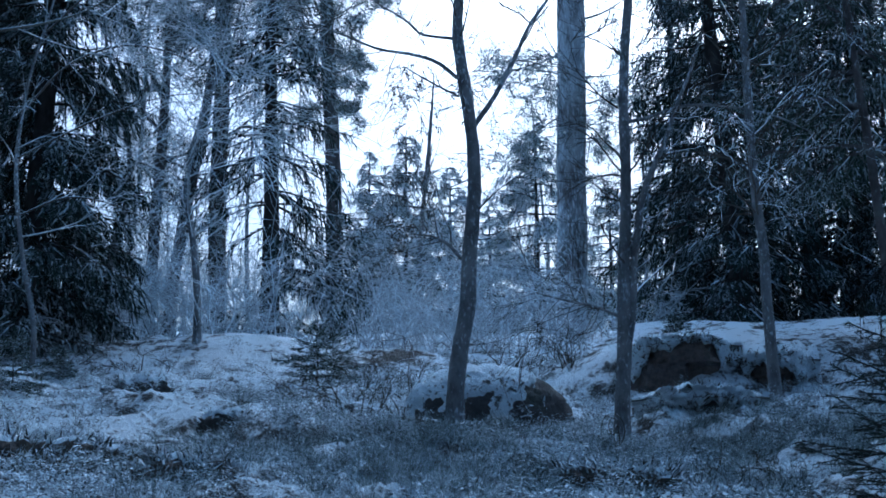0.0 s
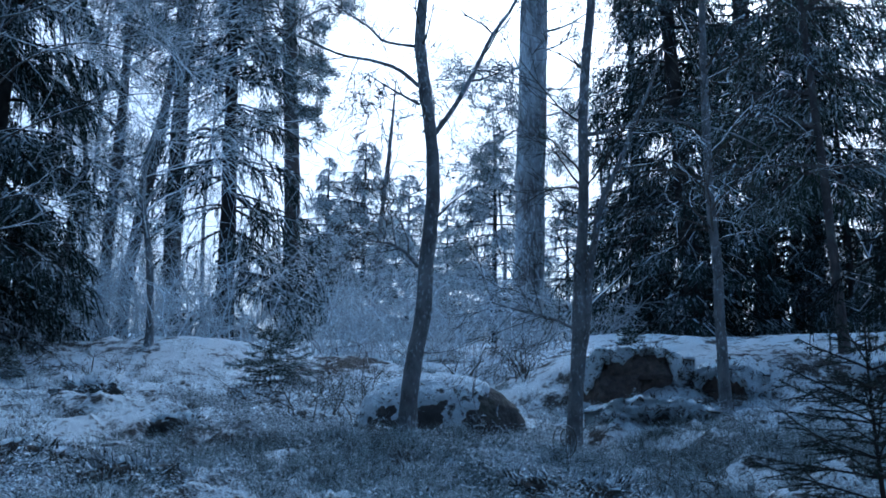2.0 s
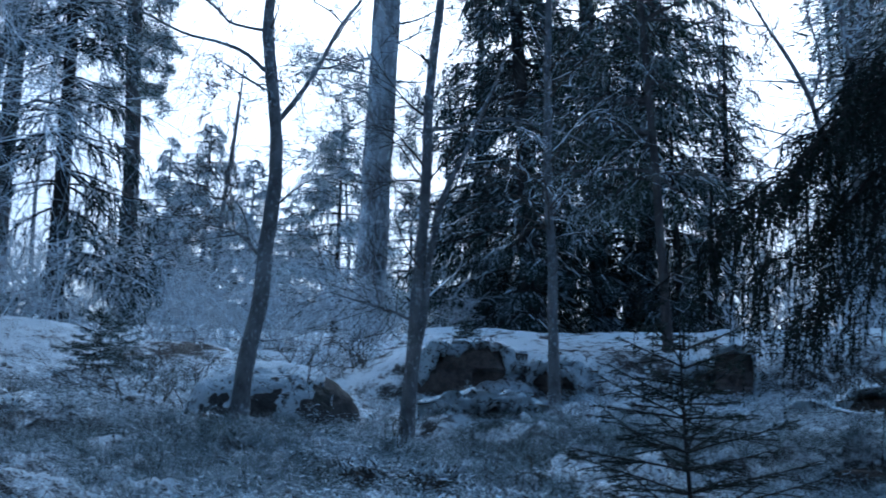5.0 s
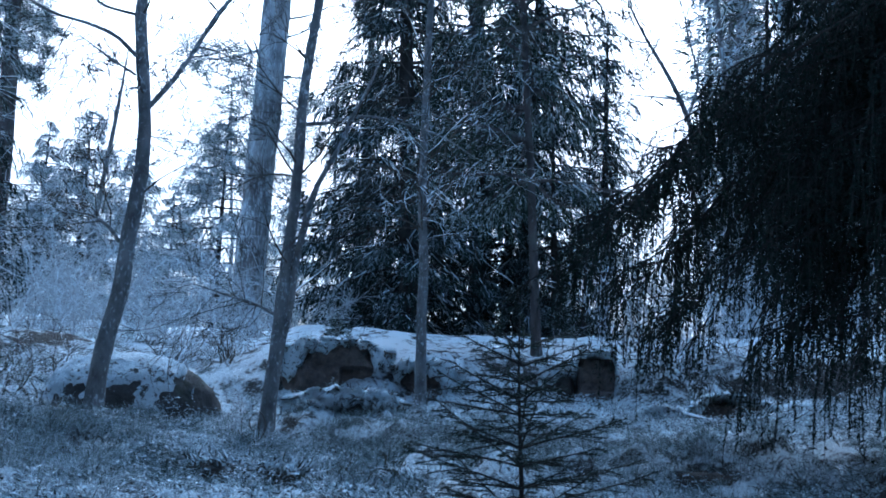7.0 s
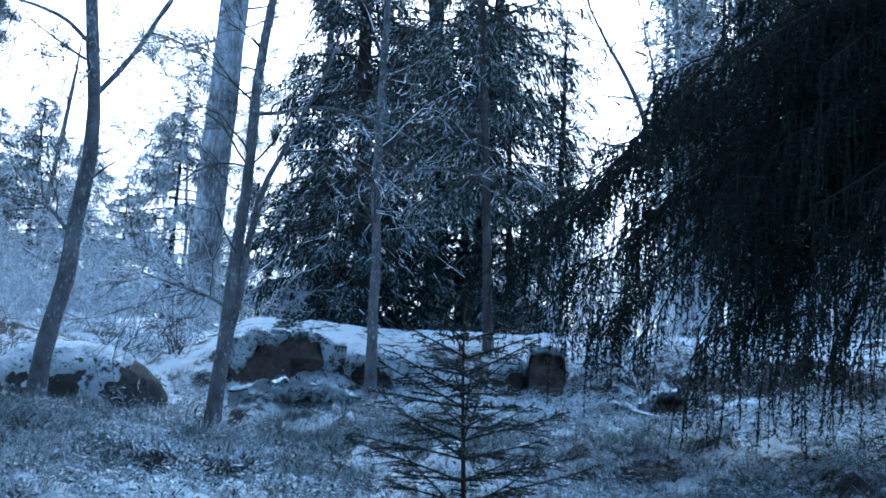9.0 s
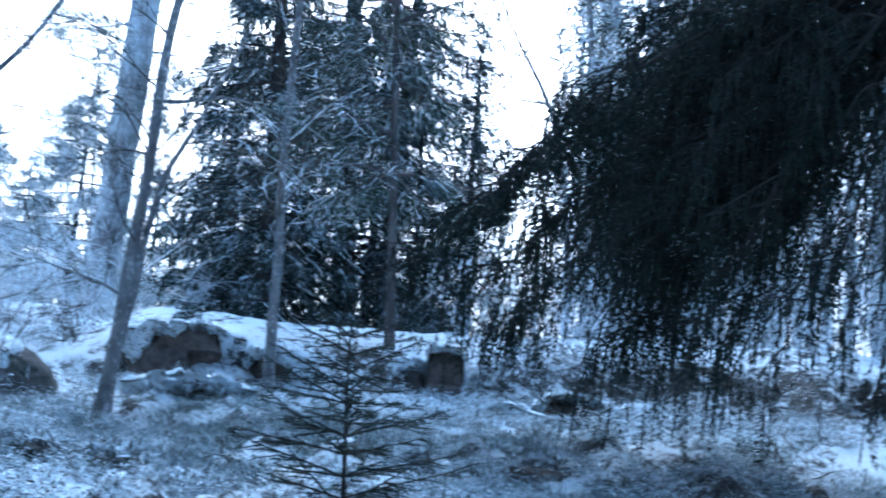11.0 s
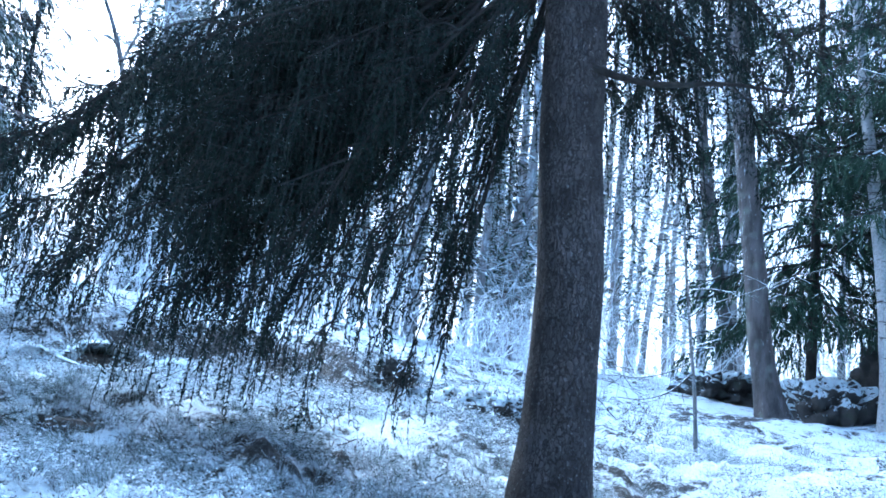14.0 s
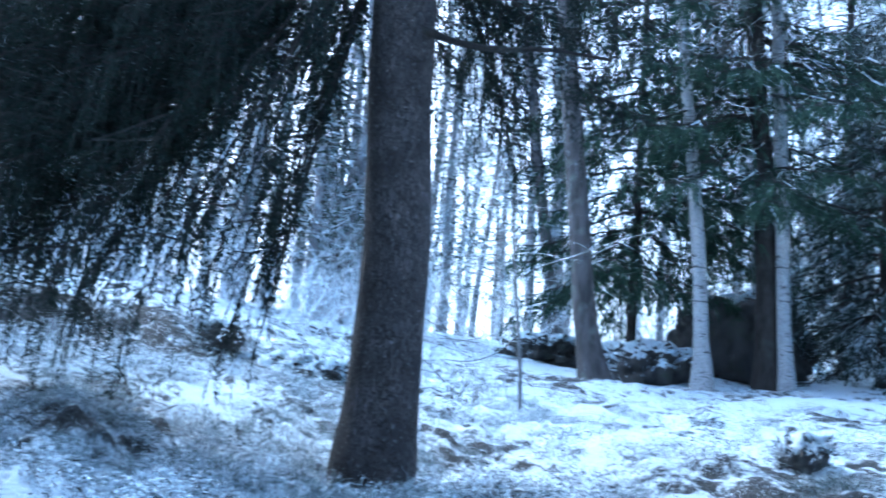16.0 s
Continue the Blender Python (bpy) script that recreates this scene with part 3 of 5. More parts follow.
def rock(name, at, size, turn, label, seed, mat=M_ROCK, snow=0.45, rugged=0.16, category="rock", bed=0.35, detail=5, thick=0.022, box=0.35, top=None, bare=0.0, tufts=1000):
    """A boulder sunk into the ground, with snow lying where it is flat enough."""
    bm = bmesh.new()
    bmesh.ops.create_icosphere(bm, subdivisions=detail, radius=1)
    v = np.array([p.co[:] for p in bm.verts])
    f = np.array([[q.index for q in t.verts] for t in bm.faces])
    bm.free()
    v = np.sign(v) * np.abs(v) ** (1 - box * 0.55)
    v0 = v.copy()
    off = np.array([seed * 3.1, seed * 1.7, seed * 0.9])
    d = np.array([noise.fractal(Vector(p * 1.1 + off), 1.0, 2.0, 5) + 0.12 * noise.cell(Vector(p * 1.6 + off)) for p in v])
    d = d + 0.9 * np.array([abs(noise.fractal(Vector(p * 3.2 + off), 0.8, 2.1, 5)) - 0.3 for p in v])
    gaps = np.array([(lambda k: k[1] - k[0])(noise.voronoi(Vector((p[0] * 2.6, p[1] * 2.6, p[2] * 1.7)) + Vector(off))[0]) for p in v])
    d = d - 0.9 * np.exp(-gaps * 9)
    v = v * (1 + rugged * d)[:, None] * np.array(size) * 0.5
    c, s = math.cos(radians(turn)), math.sin(radians(turn))
    v = v @ np.array([[c, s, 0], [-s, c, 0], [0, 0, 1]])
    foot = np.array([at[0], at[1], zat(at[0], at[1])])
    v[:, 2] += size[2] * (0.5 - bed) if top is None else top - foot[2] - v[:, 2].max()
    tr = Tris()
    tr.add(v, f)
    ob = thing(name, foot, label, category)
    part("stone", tr, mat, ob, shade=True)
    if snow < 1:
        fn = np.cross(v[f[:, 1]] - v[f[:, 0]], v[f[:, 2]] - v[f[:, 0]])
        vn = np.zeros_like(v)
        for k in range(3):
            np.add.at(vn, f[:, k], fn)
        vn = unit(vn)
        for _ in range(4):   # smooth the slope, so that the cap has few holes
            acc, cnt = vn.copy(), np.ones(len(v))
            for k in range(3):
                np.add.at(acc, f[:, k], vn[f[:, (k + 1) % 3]])
                np.add.at(cnt, f[:, k], 1)
            vn = unit(acc / cnt[:, None])
        edge = vn[:, 2] - snow + 0.42 * np.array([noise.fractal(Vector(p / max(size) * 7 + off), 1.0, 2.0, 3) for p in v])
        edge = edge + 0.10 * np.array([noise.fractal(Vector(p * 16 + off), 1.0, 2.0, 2) for p in v]) - bare * smooth(0.35, 0.75, v0[:, 0])
        good = (edge[f] > -0.12).all(1)
        near = [[] for _ in v]
        for q, tri in enumerate(f):
            if good[q]:
                for c in tri:
                    near[c].append(q)
        seen, best = np.zeros(len(f), bool), []
        for q in np.flatnonzero(good):   # keep the one largest sheet of snow
            if not seen[q]:
                seen[q], todo, sheet = True, [q], []
                while todo:
                    e = todo.pop()
                    sheet.append(e)
                    for c in f[e]:
                        for g in near[c]:
                            if not seen[g]:
                                seen[g] = True
                                todo.append(g)
                best = max(best, sheet, key=len)
        good = np.array(best, int)
        e = np.clip((edge + 0.02) / 0.22, -0.4, 1)
        lift = e[:, None] * thick * (0.8 + 0.5 * np.array([noise.noise(Vector(p * 11)) + 0.9 * noise.noise(Vector(p * 27)) + 0.6 * noise.noise(Vector(p * 60)) for p in v]))[:, None]
        st = Tris()
        st.add(v + np.array([0, 0, 1.0]) * lift * 0.8 + vn * lift * 0.4, f[good])
        part("snow_cap", st, M_SNOW, ob, "uneven cap of snow", shade=True)
        # moss and bilberry that push through the snow, thickest along its edge
        rg = np.random.RandomState(seed)
        fe = edge[f].mean(1)
        area = np.linalg.norm(fn, axis=1) * np.where(np.abs(fe + 0.05) < 0.18, 1.0, np.where(fe > 0.1, 0.22, 0.05)) * (v[f][:, :, 2].mean(1) > -0.1)
        pick = rg.choice(len(f), int(tufts * size[0] * size[1]), p=area / area.sum())
        w3 = rg.dirichlet((1, 1, 1), len(pick))[..., None]
        p = (v[f[pick]] * w3).sum(1) + vn[f[pick, 0]] * 0.01
        tt = Tris()
        for k in range(5):
            blades(tt, p + rg.normal(size=p.shape) * 0.012, vn[f[pick, 0]] * 0.8 + rg.normal(size=p.shape) * 0.7 + np.array([0, 0, 0.15]), rg.uniform(0.02, 0.06, len(p)), rg.uniform(0.006, 0.014, len(p)), rg)
        part("moss_tuft", tt, M_HEATH, ob, "frosted moss and bilberry")["kind"] = "stuff"
    return ob


def bank_face(name, a, b, top, height, label, category, seed, mat, drop, deep, taper=0.07):
    """A bare step in the bank from a to b, with a snow cover that hangs unevenly over its edge."""
    a, b = np.array(a), np.array(b)
    along, mid = unit(b - a), (a + b) / 2
    out = np.array([along[1], -along[0]])
    out = out if out.dot(mid) < 0 else -out
    length = np.linalg.norm(b - a)
    foot = np.array([mid[0], mid[1], zat(*mid)])
    ob = thing(name, foot, label, category)
    off = Vector((seed * 2.3, seed * 1.1, seed * 0.7))

    def sheet(rows, cols, place):
        s, t = np.meshgrid(np.linspace(0, 1, cols), np.arange(rows), indexing="xy")
        v = np.array([place(u, int(j)) for u, j in zip(s.ravel(), t.ravel())])
        i, j = np.meshgrid(np.arange(rows - 1), np.arange(cols - 1), indexing="ij")
        p, q = i * cols + j, (i + 1) * cols + j
        f = np.concatenate([np.stack([p, q, p + 1], -1).reshape(-1, 3), np.stack([p + 1, q, q + 1], -1).reshape(-1, 3)])
        tr = Tris()
        tr.add(v - foot, f)
        return tr

    def spot(u, forward, z):
        x, y = a + (b - a) * u + out * forward
        return np.array([x, y, z])

    def ends(u):
        return 1 - math.exp(-(min(u, 1 - u) * length / taper) ** 2)

    cols = max(16, int(length / 0.02))
    deck = 5

    def stone(u, j):
        if j < deck:
            return spot(u, -deep * (1 - j / deck), top - 0.02 * (1 - ends(u)))
        k = (j - deck) / 22
        z = top - (height + 0.15) * k
        p = Vector((u * length * 5, z * 5, 0)) + off
        d = 0.07 * noise.fractal(p, 0.9, 2.1, 5) + 0.07 * (noise.cell(Vector((p.x * 0.8 + 0.5 * noise.noise(p), p.y * 1.1, 3))) - 0.5)
        return spot(u, d + 0.06 * k - (1 - ends(u)) * 0.25 - 0.03 * math.exp(-(k / 0.08) ** 2), z)

    part("stone", sheet(deck + 23, cols, stone), mat, ob, shade=False)

    def lip(u):
        q = Vector((u * length * 5.5, seed * 5.1, 0))
        k = 0.5 + 0.9 * noise.fractal(q, 0.9, 2.2, 3) + 0.12 * noise.noise(q * 9)
        return drop[0] + (drop[1] - drop[0]) * min(1.2, max(0.0, k)) + 0.10 * (1 - ends(u))

    def snow(u, j):
        back = spot(u, -deep - 0.12, 0)
        behind = zat(back[0], back[1]) - 0.03
        e = ends(u)
        jag = 0.030 * noise.fractal(Vector((u * length * 13, j * 0.55, seed)), 0.7, 2.1, 4)
        if j < 12:
            t = j / 11
            z = behind * (1 - t) + (top + 0.04) * t + 0.03 * math.sin(t * 3.14) + jag
            return spot(u, (-deep - 0.12) * (1 - t) + (0.045 + jag) * t - (1 - e) * 0.22 * t, z - 0.05 * (1 - e) * t)
        k = (j - 11) / 8
        fall = lip(u)
        z = top + 0.04 - (fall + 0.04) * k - 0.05 * (1 - e)
        bulge = 0.03 + 0.02 * math.sin(k * 2.6) + jag if j < 19 else -0.03
        return spot(u, bulge + 0.04 * max(0.0, (top - z) / (height + 0.15)) - (1 - e) * 0.22, z)

    part("snow_cap", sheet(20, cols * 2, snow), M_SNOW, ob, "ragged overhanging snow", shade=True)
    rg = np.random.RandomState(seed)
    tt = Tris()
    for u in rg.uniform(0.02, 0.98, int(length * 60)):   # moss and shoots along the edge of the snow
        p = snow(u, int(rg.choice([9, 13, 16, 17, 18, 18]))) - foot
        q = np.repeat(p[None], 9, 0) + rg.normal(size=(9, 3)) * 0.012
        blades(tt, q, np.array([out[0], out[1], 0.25]) + rg.normal(size=(9, 3)) * 0.7, rg.uniform(0.02, 0.055, 9), rg.uniform(0.005, 0.011, 9), rg)
    part("moss_tuft", tt, M_MOSS, ob, "dark moss and bilberry shoots")["kind"] = "stuff"
    return ob


bank_face("rock_outcrop", (1.18, 7.22), (1.99, 7.06), 2.51, 0.36, "brown rock face under a ragged overhang of snow", "rock outcrop", 5, M_ROCK, (-0.05, 0.16), 0.5, 0.14)
bank_face("rock_outcrop", (1.91, 7.08), (2.45, 6.93), 2.40, 0.21, "low brown rock face almost buried by the snowy bank", "rock outcrop", 7, M_ROCK, (-0.02, 0.2), 0.5, 0.14)
bank_face("rock_ledge", (1.04, 6.00), (1.78, 5.84), 2.05, 0.19, "low mossy rock ledge half buried in snow", "rock ledge", 9, M_DARKROCK, (-0.04, 0.15), 0.45, 0.14)
bank_face("rock_hollow", (2.96, 6.90), (3.23, 6.78), 2.41, 0.22, "dark hollow under an overhang of snow", "rock outcrop", 14, M_DARKROCK, (-0.03, 0.08), 0.4, 0.04)
bank_face("rock_pillar", (3.17, 6.72), (3.43, 6.60), 2.50, 0.40, "upright brown rock step in the snowy bank", "rock", 12, M_ROCK, (-0.03, 0.03), 0.4, 0.014)
bank_face("soil_bank", (3.41, 5.63), (3.85, 5.35), 2.12, 0.18, "bare dark soil showing below the snow", "soil bank", 16, M_SOIL, (-0.03, 0.06), 0.5)
bank_face("soil_bank", (3.08, 5.75), (3.41, 5.57), 2.04, 0.12, "bare dark soil showing below the snow", "soil bank", 13, M_SOIL, (-0.03, 0.06), 0.4)
rock("boulder", (0.26, 6.45), (1.02, 0.66, 0.75), -2, "low granite boulder capped with snow beside a curved tree", 2, M_DARKROCK, rugged=0.035, snow=0.2, detail=6, tufts=90, box=0.2, thick=0.02, top=(0.21, 6.45, 2.26)[2], bare=1.3)
rock("rock", (4.03, 5.43), (0.36, 0.3, 0.26), -38, "snow-capped stone at the end of the bank", 17, snow=0.35, top=(4.04, 5.43, 2.14)[2])
# A dark mound added in place of a dark hole in the heath.
rock("hole_mound", (2.57, 4.05), (0.28, 0.22, 0.17), -30, "dark soil mound in place of a hole in the frosted heath", 28, M_SOIL, rugged=0.3, snow=1.0, bed=0.38, category="soil", detail=4)
rock("soil_bank", (-1.72, 4.52), (0.75, 0.45, 0.28), 15, "dark crumbly soil and litter at the edge of the track", 29, M_SOIL, rugged=0.35, snow=0.85, bed=0.6, category="soil bank")
rock("rock", (5.42, 4.32), (0.62, 0.35, 0.24), 60, "stone with a smooth cap of snow", 18, M_DARKROCK, bed=0.4, snow=0.2, rugged=0.25, detail=4)
rock("rock", (5.68, 4.16), (0.5, 0.35, 0.24), 50, "stone with a smooth cap of snow", 19, M_DARKROCK, bed=0.4, snow=0.25, rugged=0.25, detail=4)
rock("rock", (5.52, 4.97), (0.55, 0.3, 0.24), 50, "dark stone streaked with snow", 20, M_DARKROCK, bed=0.5, snow=0.5, rugged=0.25, detail=4)
rock("rock", (5.43, 1.14), (0.24, 0.2, 0.2), 60, "dark stone under a clump of snow beside the track", 21, M_DARKROCK, bed=0.3, snow=0.3, rugged=0.25, detail=4)
rock("rock", (8.36, 2.54), (0.28, 0.2, 0.16), 60, "small dark stone in the snow", 22, M_DARKROCK, bed=0.4, snow=0.5, detail=4)
rock("boulder", (12.78, 4.74), (1.5, 1.2, 0.9), 60, "large boulder thinly covered with snow under the pines", 23, M_DARKROCK, tufts=60, bed=0.55, snow=0.2, rugged=0.22)
rock("boulder", (14.58, 4.07), (1.8, 1.8, 1.6), 70, "huge dark boulder with hardly any snow", 24, M_DARKROCK, tufts=60, bed=0.3, snow=0.88, rugged=0.18, box=0.6)
rock("boulder", (13.58, 6.63), (1.6, 0.9, 0.6), 60, "flat stones covered with snow at the wood's edge", 25, M_DARKROCK, tufts=60, bed=0.55, snow=0.2, rugged=0.3)
# Low dark mounds, added where dark hollows lie along the track.
for x, y in ((-0.97, 4.19), (0.73, 4.24), (1.05, 4.27), (0.62, 4.23), (1.02, 4.17)):
    rock("soil_bank", (x, y), (0.5, 0.24, 0.14), -15, "dark crumbly soil and litter at the edge of the track", int(x * 10) % 17 + 33, M_SOIL, rugged=0.35, snow=0.9, bed=0.42, category="soil bank", detail=4)
for (x, y), s in (((-2.10, 7.30), 0.22), ((-1.16, 5.78), 0.2), ((-1.95, 7.04), 0.24)):
    rock("mossy_stone", (x, y), (s * 1.5, s, s), 20, "dark mossy hummock poking out of the snow", 30 + int(s * 50), M_DARKROCK, bed=0.45, snow=0.55, rugged=0.35, detail=4, category="stone", thick=0.02)

CURVED_LIMBS = [[(0.16, 5.66, 3.49, 0.0158), (0.27, 5.65, 3.65, 0.0143), (0.39, 5.65, 3.88, 0.0129), (0.50, 5.64, 4.12, 0.0115), (0.59, 5.63, 4.25, 0.0099), (0.70, 5.62, 4.53, 0.0068)],
                [(0.08, 5.66, 3.79, 0.0129), (-0.04, 5.66, 3.89, 0.0113), (-0.16, 5.66, 3.93, 0.0097), (-0.36, 5.65, 3.96, 0.0081), (-0.59, 5.63, 4.05, 0.0065), (-0.81, 5.60, 4.10, 0.0033)],
                [(0.06, 5.66, 4.03, 0.0098), (-0.04, 5.66, 4.04, 0.0082), (-0.13, 5.66, 4.06, 0.0082), (-0.20, 5.66, 4.13, 0.0066), (-0.34, 5.65, 4.22, 0.005), (-0.46, 5.64, 4.31, 0.0033)],
                [(0.09, 5.66, 3.68, 0.008), (-0.04, 5.66, 3.75, 0.0064), (-0.14, 5.66, 3.81, 0.0048), (-0.22, 5.66, 3.86, 0.0032)],
                [(0.10, 5.66, 2.75, 0.0107), (0.03, 5.66, 2.83, 0.0092), (-0.04, 5.66, 2.87, 0.0077), (-0.15, 5.66, 2.89, 0.0046), (-0.26, 5.65, 2.95, 0.0031)]]
bare_tree("alder_tree", [(0.06, 5.60, 1.80, 0.0561), (0.06, 5.60, 1.90, 0.0502), (0.08, 5.60, 2.19, 0.0446), (0.13, 5.60, 2.49, 0.0434), (0.14, 5.60, 2.73, 0.0408), (0.17, 5.60, 3.14, 0.0384), (0.16, 5.60, 3.40, 0.0342), (0.10, 5.60, 3.86, 0.0336), (0.08, 5.60, 4.03, 0.0307), (0.09, 5.60, 4.24, 0.0279), (0.12, 5.60, 4.81, 0.0205), (0.10, 5.60, 5.43, 0.0108)], CURVED_LIMBS, "slender curved grey tree, leafless and dusted with frost", 41, twigs=46, sides=20, fine=(0.30, 2), low=0.3)
FORKED_LIMBS = [[(0.94, 5.64, 2.17, 0.0242), (0.98, 5.63, 2.31, 0.0228), (1.01, 5.63, 2.50, 0.0214), (1.02, 5.63, 2.71, 0.02), (1.06, 5.62, 2.96, 0.0202), (1.08, 5.62, 3.08, 0.0187), (1.13, 5.61, 3.22, 0.0157), (1.22, 5.59, 3.41, 0.0127), (1.29, 5.57, 3.62, 0.0112), (1.35, 5.56, 3.75, 0.0097), (1.43, 5.54, 4.00, 0.0066)],
                [(1.01, 5.63, 3.52, 0.0128), (1.14, 5.61, 3.54, 0.0112), (1.26, 5.58, 3.58, 0.0096), (1.36, 5.55, 3.59, 0.008), (1.55, 5.50, 3.56, 0.0064), (1.77, 5.44, 3.49, 0.0048), (1.95, 5.38, 3.37, 0.0032)],
                [(0.94, 5.64, 2.43, 0.0091), (0.84, 5.66, 2.48, 0.0076), (0.69, 5.68, 2.52, 0.0061), (0.51, 5.70, 2.57, 0.0031)]]
bare_tree("alder_tree", [(0.93, 5.64, 1.82, 0.0452), (0.94, 5.64, 2.05, 0.0393), (0.96, 5.64, 2.31, 0.0395), (0.97, 5.64, 2.68, 0.0338), (0.99, 5.63, 2.99, 0.0296), (1.00, 5.63, 3.35, 0.0285), (1.00, 5.63, 3.64, 0.0273), (1.02, 5.63, 3.94, 0.0262), (1.05, 5.62, 4.25, 0.0251), (1.08, 5.62, 4.78, 0.0191), (1.09, 5.62, 5.33, 0.0091)], FORKED_LIMBS, "dark slender tree with a second stem forking from its foot", 42, twigs=60, sides=18, fine=(0.34, 2), low=0.3)
bare_tree("young_tree", [(2.06, 6.70, 2.06, 0.0444), (2.06, 6.70, 2.33, 0.0371), (2.05, 6.70, 2.68, 0.0337), (2.05, 6.70, 3.05, 0.0321), (2.03, 6.71, 3.35, 0.0305), (2.02, 6.71, 3.74, 0.029), (2.02, 6.71, 4.21, 0.0277), (2.02, 6.71, 4.62, 0.0242), (2.03, 6.71, 5.03, 0.0206), (2.06, 6.70, 5.85, 0.0109)], [], "thin straight grey tree with frosted side twigs", 43, twigs=44, sides=14, fine=(0.62, 2), low=0.3, droop=0.3)
bare_tree("sapling", [(6.70, 3.29, 1.90, 0.0156), (6.69, 3.32, 2.34, 0.0137), (6.67, 3.36, 2.72, 0.0119), (6.65, 3.39, 3.04, 0.01), (6.64, 3.42, 3.36, 0.008), (6.63, 3.43, 3.60, 0.0041)], [[(5.70, 2.83, 2.34, 0.0067), (5.64, 2.93, 2.23, 0.005), (5.57, 3.07, 2.17, 0.0033), (5.49, 3.19, 2.17, 0.0033)], [(5.68, 2.86, 2.67, 0.0041), (5.75, 2.73, 2.76, 0.0037), (5.82, 2.59, 2.82, 0.0034), (5.91, 2.36, 2.92, 0.0027), (6.01, 2.11, 3.01, 0.0017)], [(5.68, 2.86, 2.65, 0.0037), (5.58, 3.04, 2.71, 0.003), (5.48, 3.21, 2.77, 0.0017)], [(5.69, 2.84, 2.40, 0.004), (5.62, 2.96, 2.33, 0.0037), (5.53, 3.13, 2.29, 0.003), (5.45, 3.25, 2.32, 0.0017)]], "thin frosted sapling with long snowy side branches", 44, limb_mat=M_TWIG, twigs=22, sides=8, fine=(0.25, 1), low=0.4)
bare_tree("birch_tree", [(-0.43, 19.00, 5.58, 0.0511), (-0.37, 19.00, 6.53, 0.0414), (-0.27, 19.00, 7.72, 0.0368), (-0.20, 19.00, 8.72, 0.0214), (-0.17, 19.00, 9.29, 0.0108)], [], "bare young birch in front of the far spruces", 45, twigs=24, sides=8, fine=(0.9, 3), low=0.2, least=0.006)
bare_tree("birch_tree", [(7.91, 12.78, 4.08, 0.0500), (7.88, 12.80, 5.36, 0.0460), (7.81, 12.85, 6.28, 0.0420), (7.69, 12.92, 7.01, 0.0370), (7.48, 13.04, 7.63, 0.0310), (7.21, 13.18, 8.22, 0.0230), (6.97, 13.30, 8.82, 0.0150), (6.82, 13.38, 9.43, 0.0060)], [[(7.69, 12.92, 7.01, 0.0220), (7.82, 12.84, 7.57, 0.0180), (7.73, 12.89, 8.19, 0.0130), (7.63, 12.95, 8.83, 0.0070)], [(7.81, 12.85, 6.28, 0.0180), (7.43, 13.06, 6.53, 0.0140), (7.01, 13.29, 6.73, 0.0090), (6.83, 13.38, 6.86, 0.0050)], [(7.58, 12.98, 7.32, 0.0160), (7.23, 13.17, 7.38, 0.0110), (6.90, 13.34, 7.43, 0.0060)], [(7.21, 13.18, 8.22, 0.0120), (6.97, 13.31, 8.30, 0.0090), (6.79, 13.40, 8.51, 0.0050)], [(7.84, 12.83, 5.94, 0.0180), (7.36, 13.10, 6.06, 0.0120), (7.04, 13.27, 6.13, 0.0060)]], "bare crooked birch against the white sky", 46, twigs=46, sides=8, fine=(0.6, 2), low=0.3, least=0.0045)

spruce("slim_spruce", [(3.34, 7.84, 2.67, 0.043), (3.31, 7.85, 3.24, 0.0366), (3.29, 7.86, 3.71, 0.0348), (3.27, 7.87, 4.19, 0.0329), (3.23, 7.88, 4.79, 0.0289), (3.20, 7.89, 5.40, 0.0247), (3.17, 7.90, 6.04, 0.0178), (3.15, 7.91, 6.70, 0.0079)], 1.45, 1.15, "slim spruce with a bare reddish lower trunk", 47, M_NEEDLE_FROST, 1.3, 0.8, 0.35, snow=0.3, power=0.5, wood=M_PINE)
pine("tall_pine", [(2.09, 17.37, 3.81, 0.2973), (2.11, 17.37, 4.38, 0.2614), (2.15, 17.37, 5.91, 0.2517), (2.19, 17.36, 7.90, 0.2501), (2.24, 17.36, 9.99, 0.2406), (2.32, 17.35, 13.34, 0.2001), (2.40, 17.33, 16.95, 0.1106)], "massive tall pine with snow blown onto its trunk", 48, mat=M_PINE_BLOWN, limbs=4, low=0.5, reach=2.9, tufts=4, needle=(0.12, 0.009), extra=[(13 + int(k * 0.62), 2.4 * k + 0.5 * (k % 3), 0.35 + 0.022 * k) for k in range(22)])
pine("pine_tree", [(-1.97, 19.40, 4.34, 0.1763), (-2.01, 19.40, 5.88, 0.1525), (-2.07, 19.39, 7.52, 0.145), (-2.18, 19.38, 9.21, 0.138), (-2.28, 19.37, 10.97, 0.1255), (-2.38, 19.35, 13.43, 0.0842), (-2.44, 19.35, 14.96, 0.0374)], "slender dark pine with a frosted crown", 49, limbs=4, low=0.65, reach=2.4, tufts=6, needle=(0.15, 0.013), extra=[(25 + int(k * 0.8), 2.4 * k + 0.4 * (k % 3), 0.3 + 0.026 * k) for k in range(20)])
pine("pine_tree", [(-4.00, 14.46, 3.80, 0.0879), (-4.00, 14.46, 5.17, 0.0772), (-3.97, 14.46, 6.24, 0.0704), (-3.97, 14.47, 7.52, 0.0595), (-3.99, 14.46, 8.57, 0.0436), (-4.05, 14.44, 9.65, 0.018)], "thin pine among frosted bushes", 50, limbs=16, low=0.35, reach=1.8, sides=10)
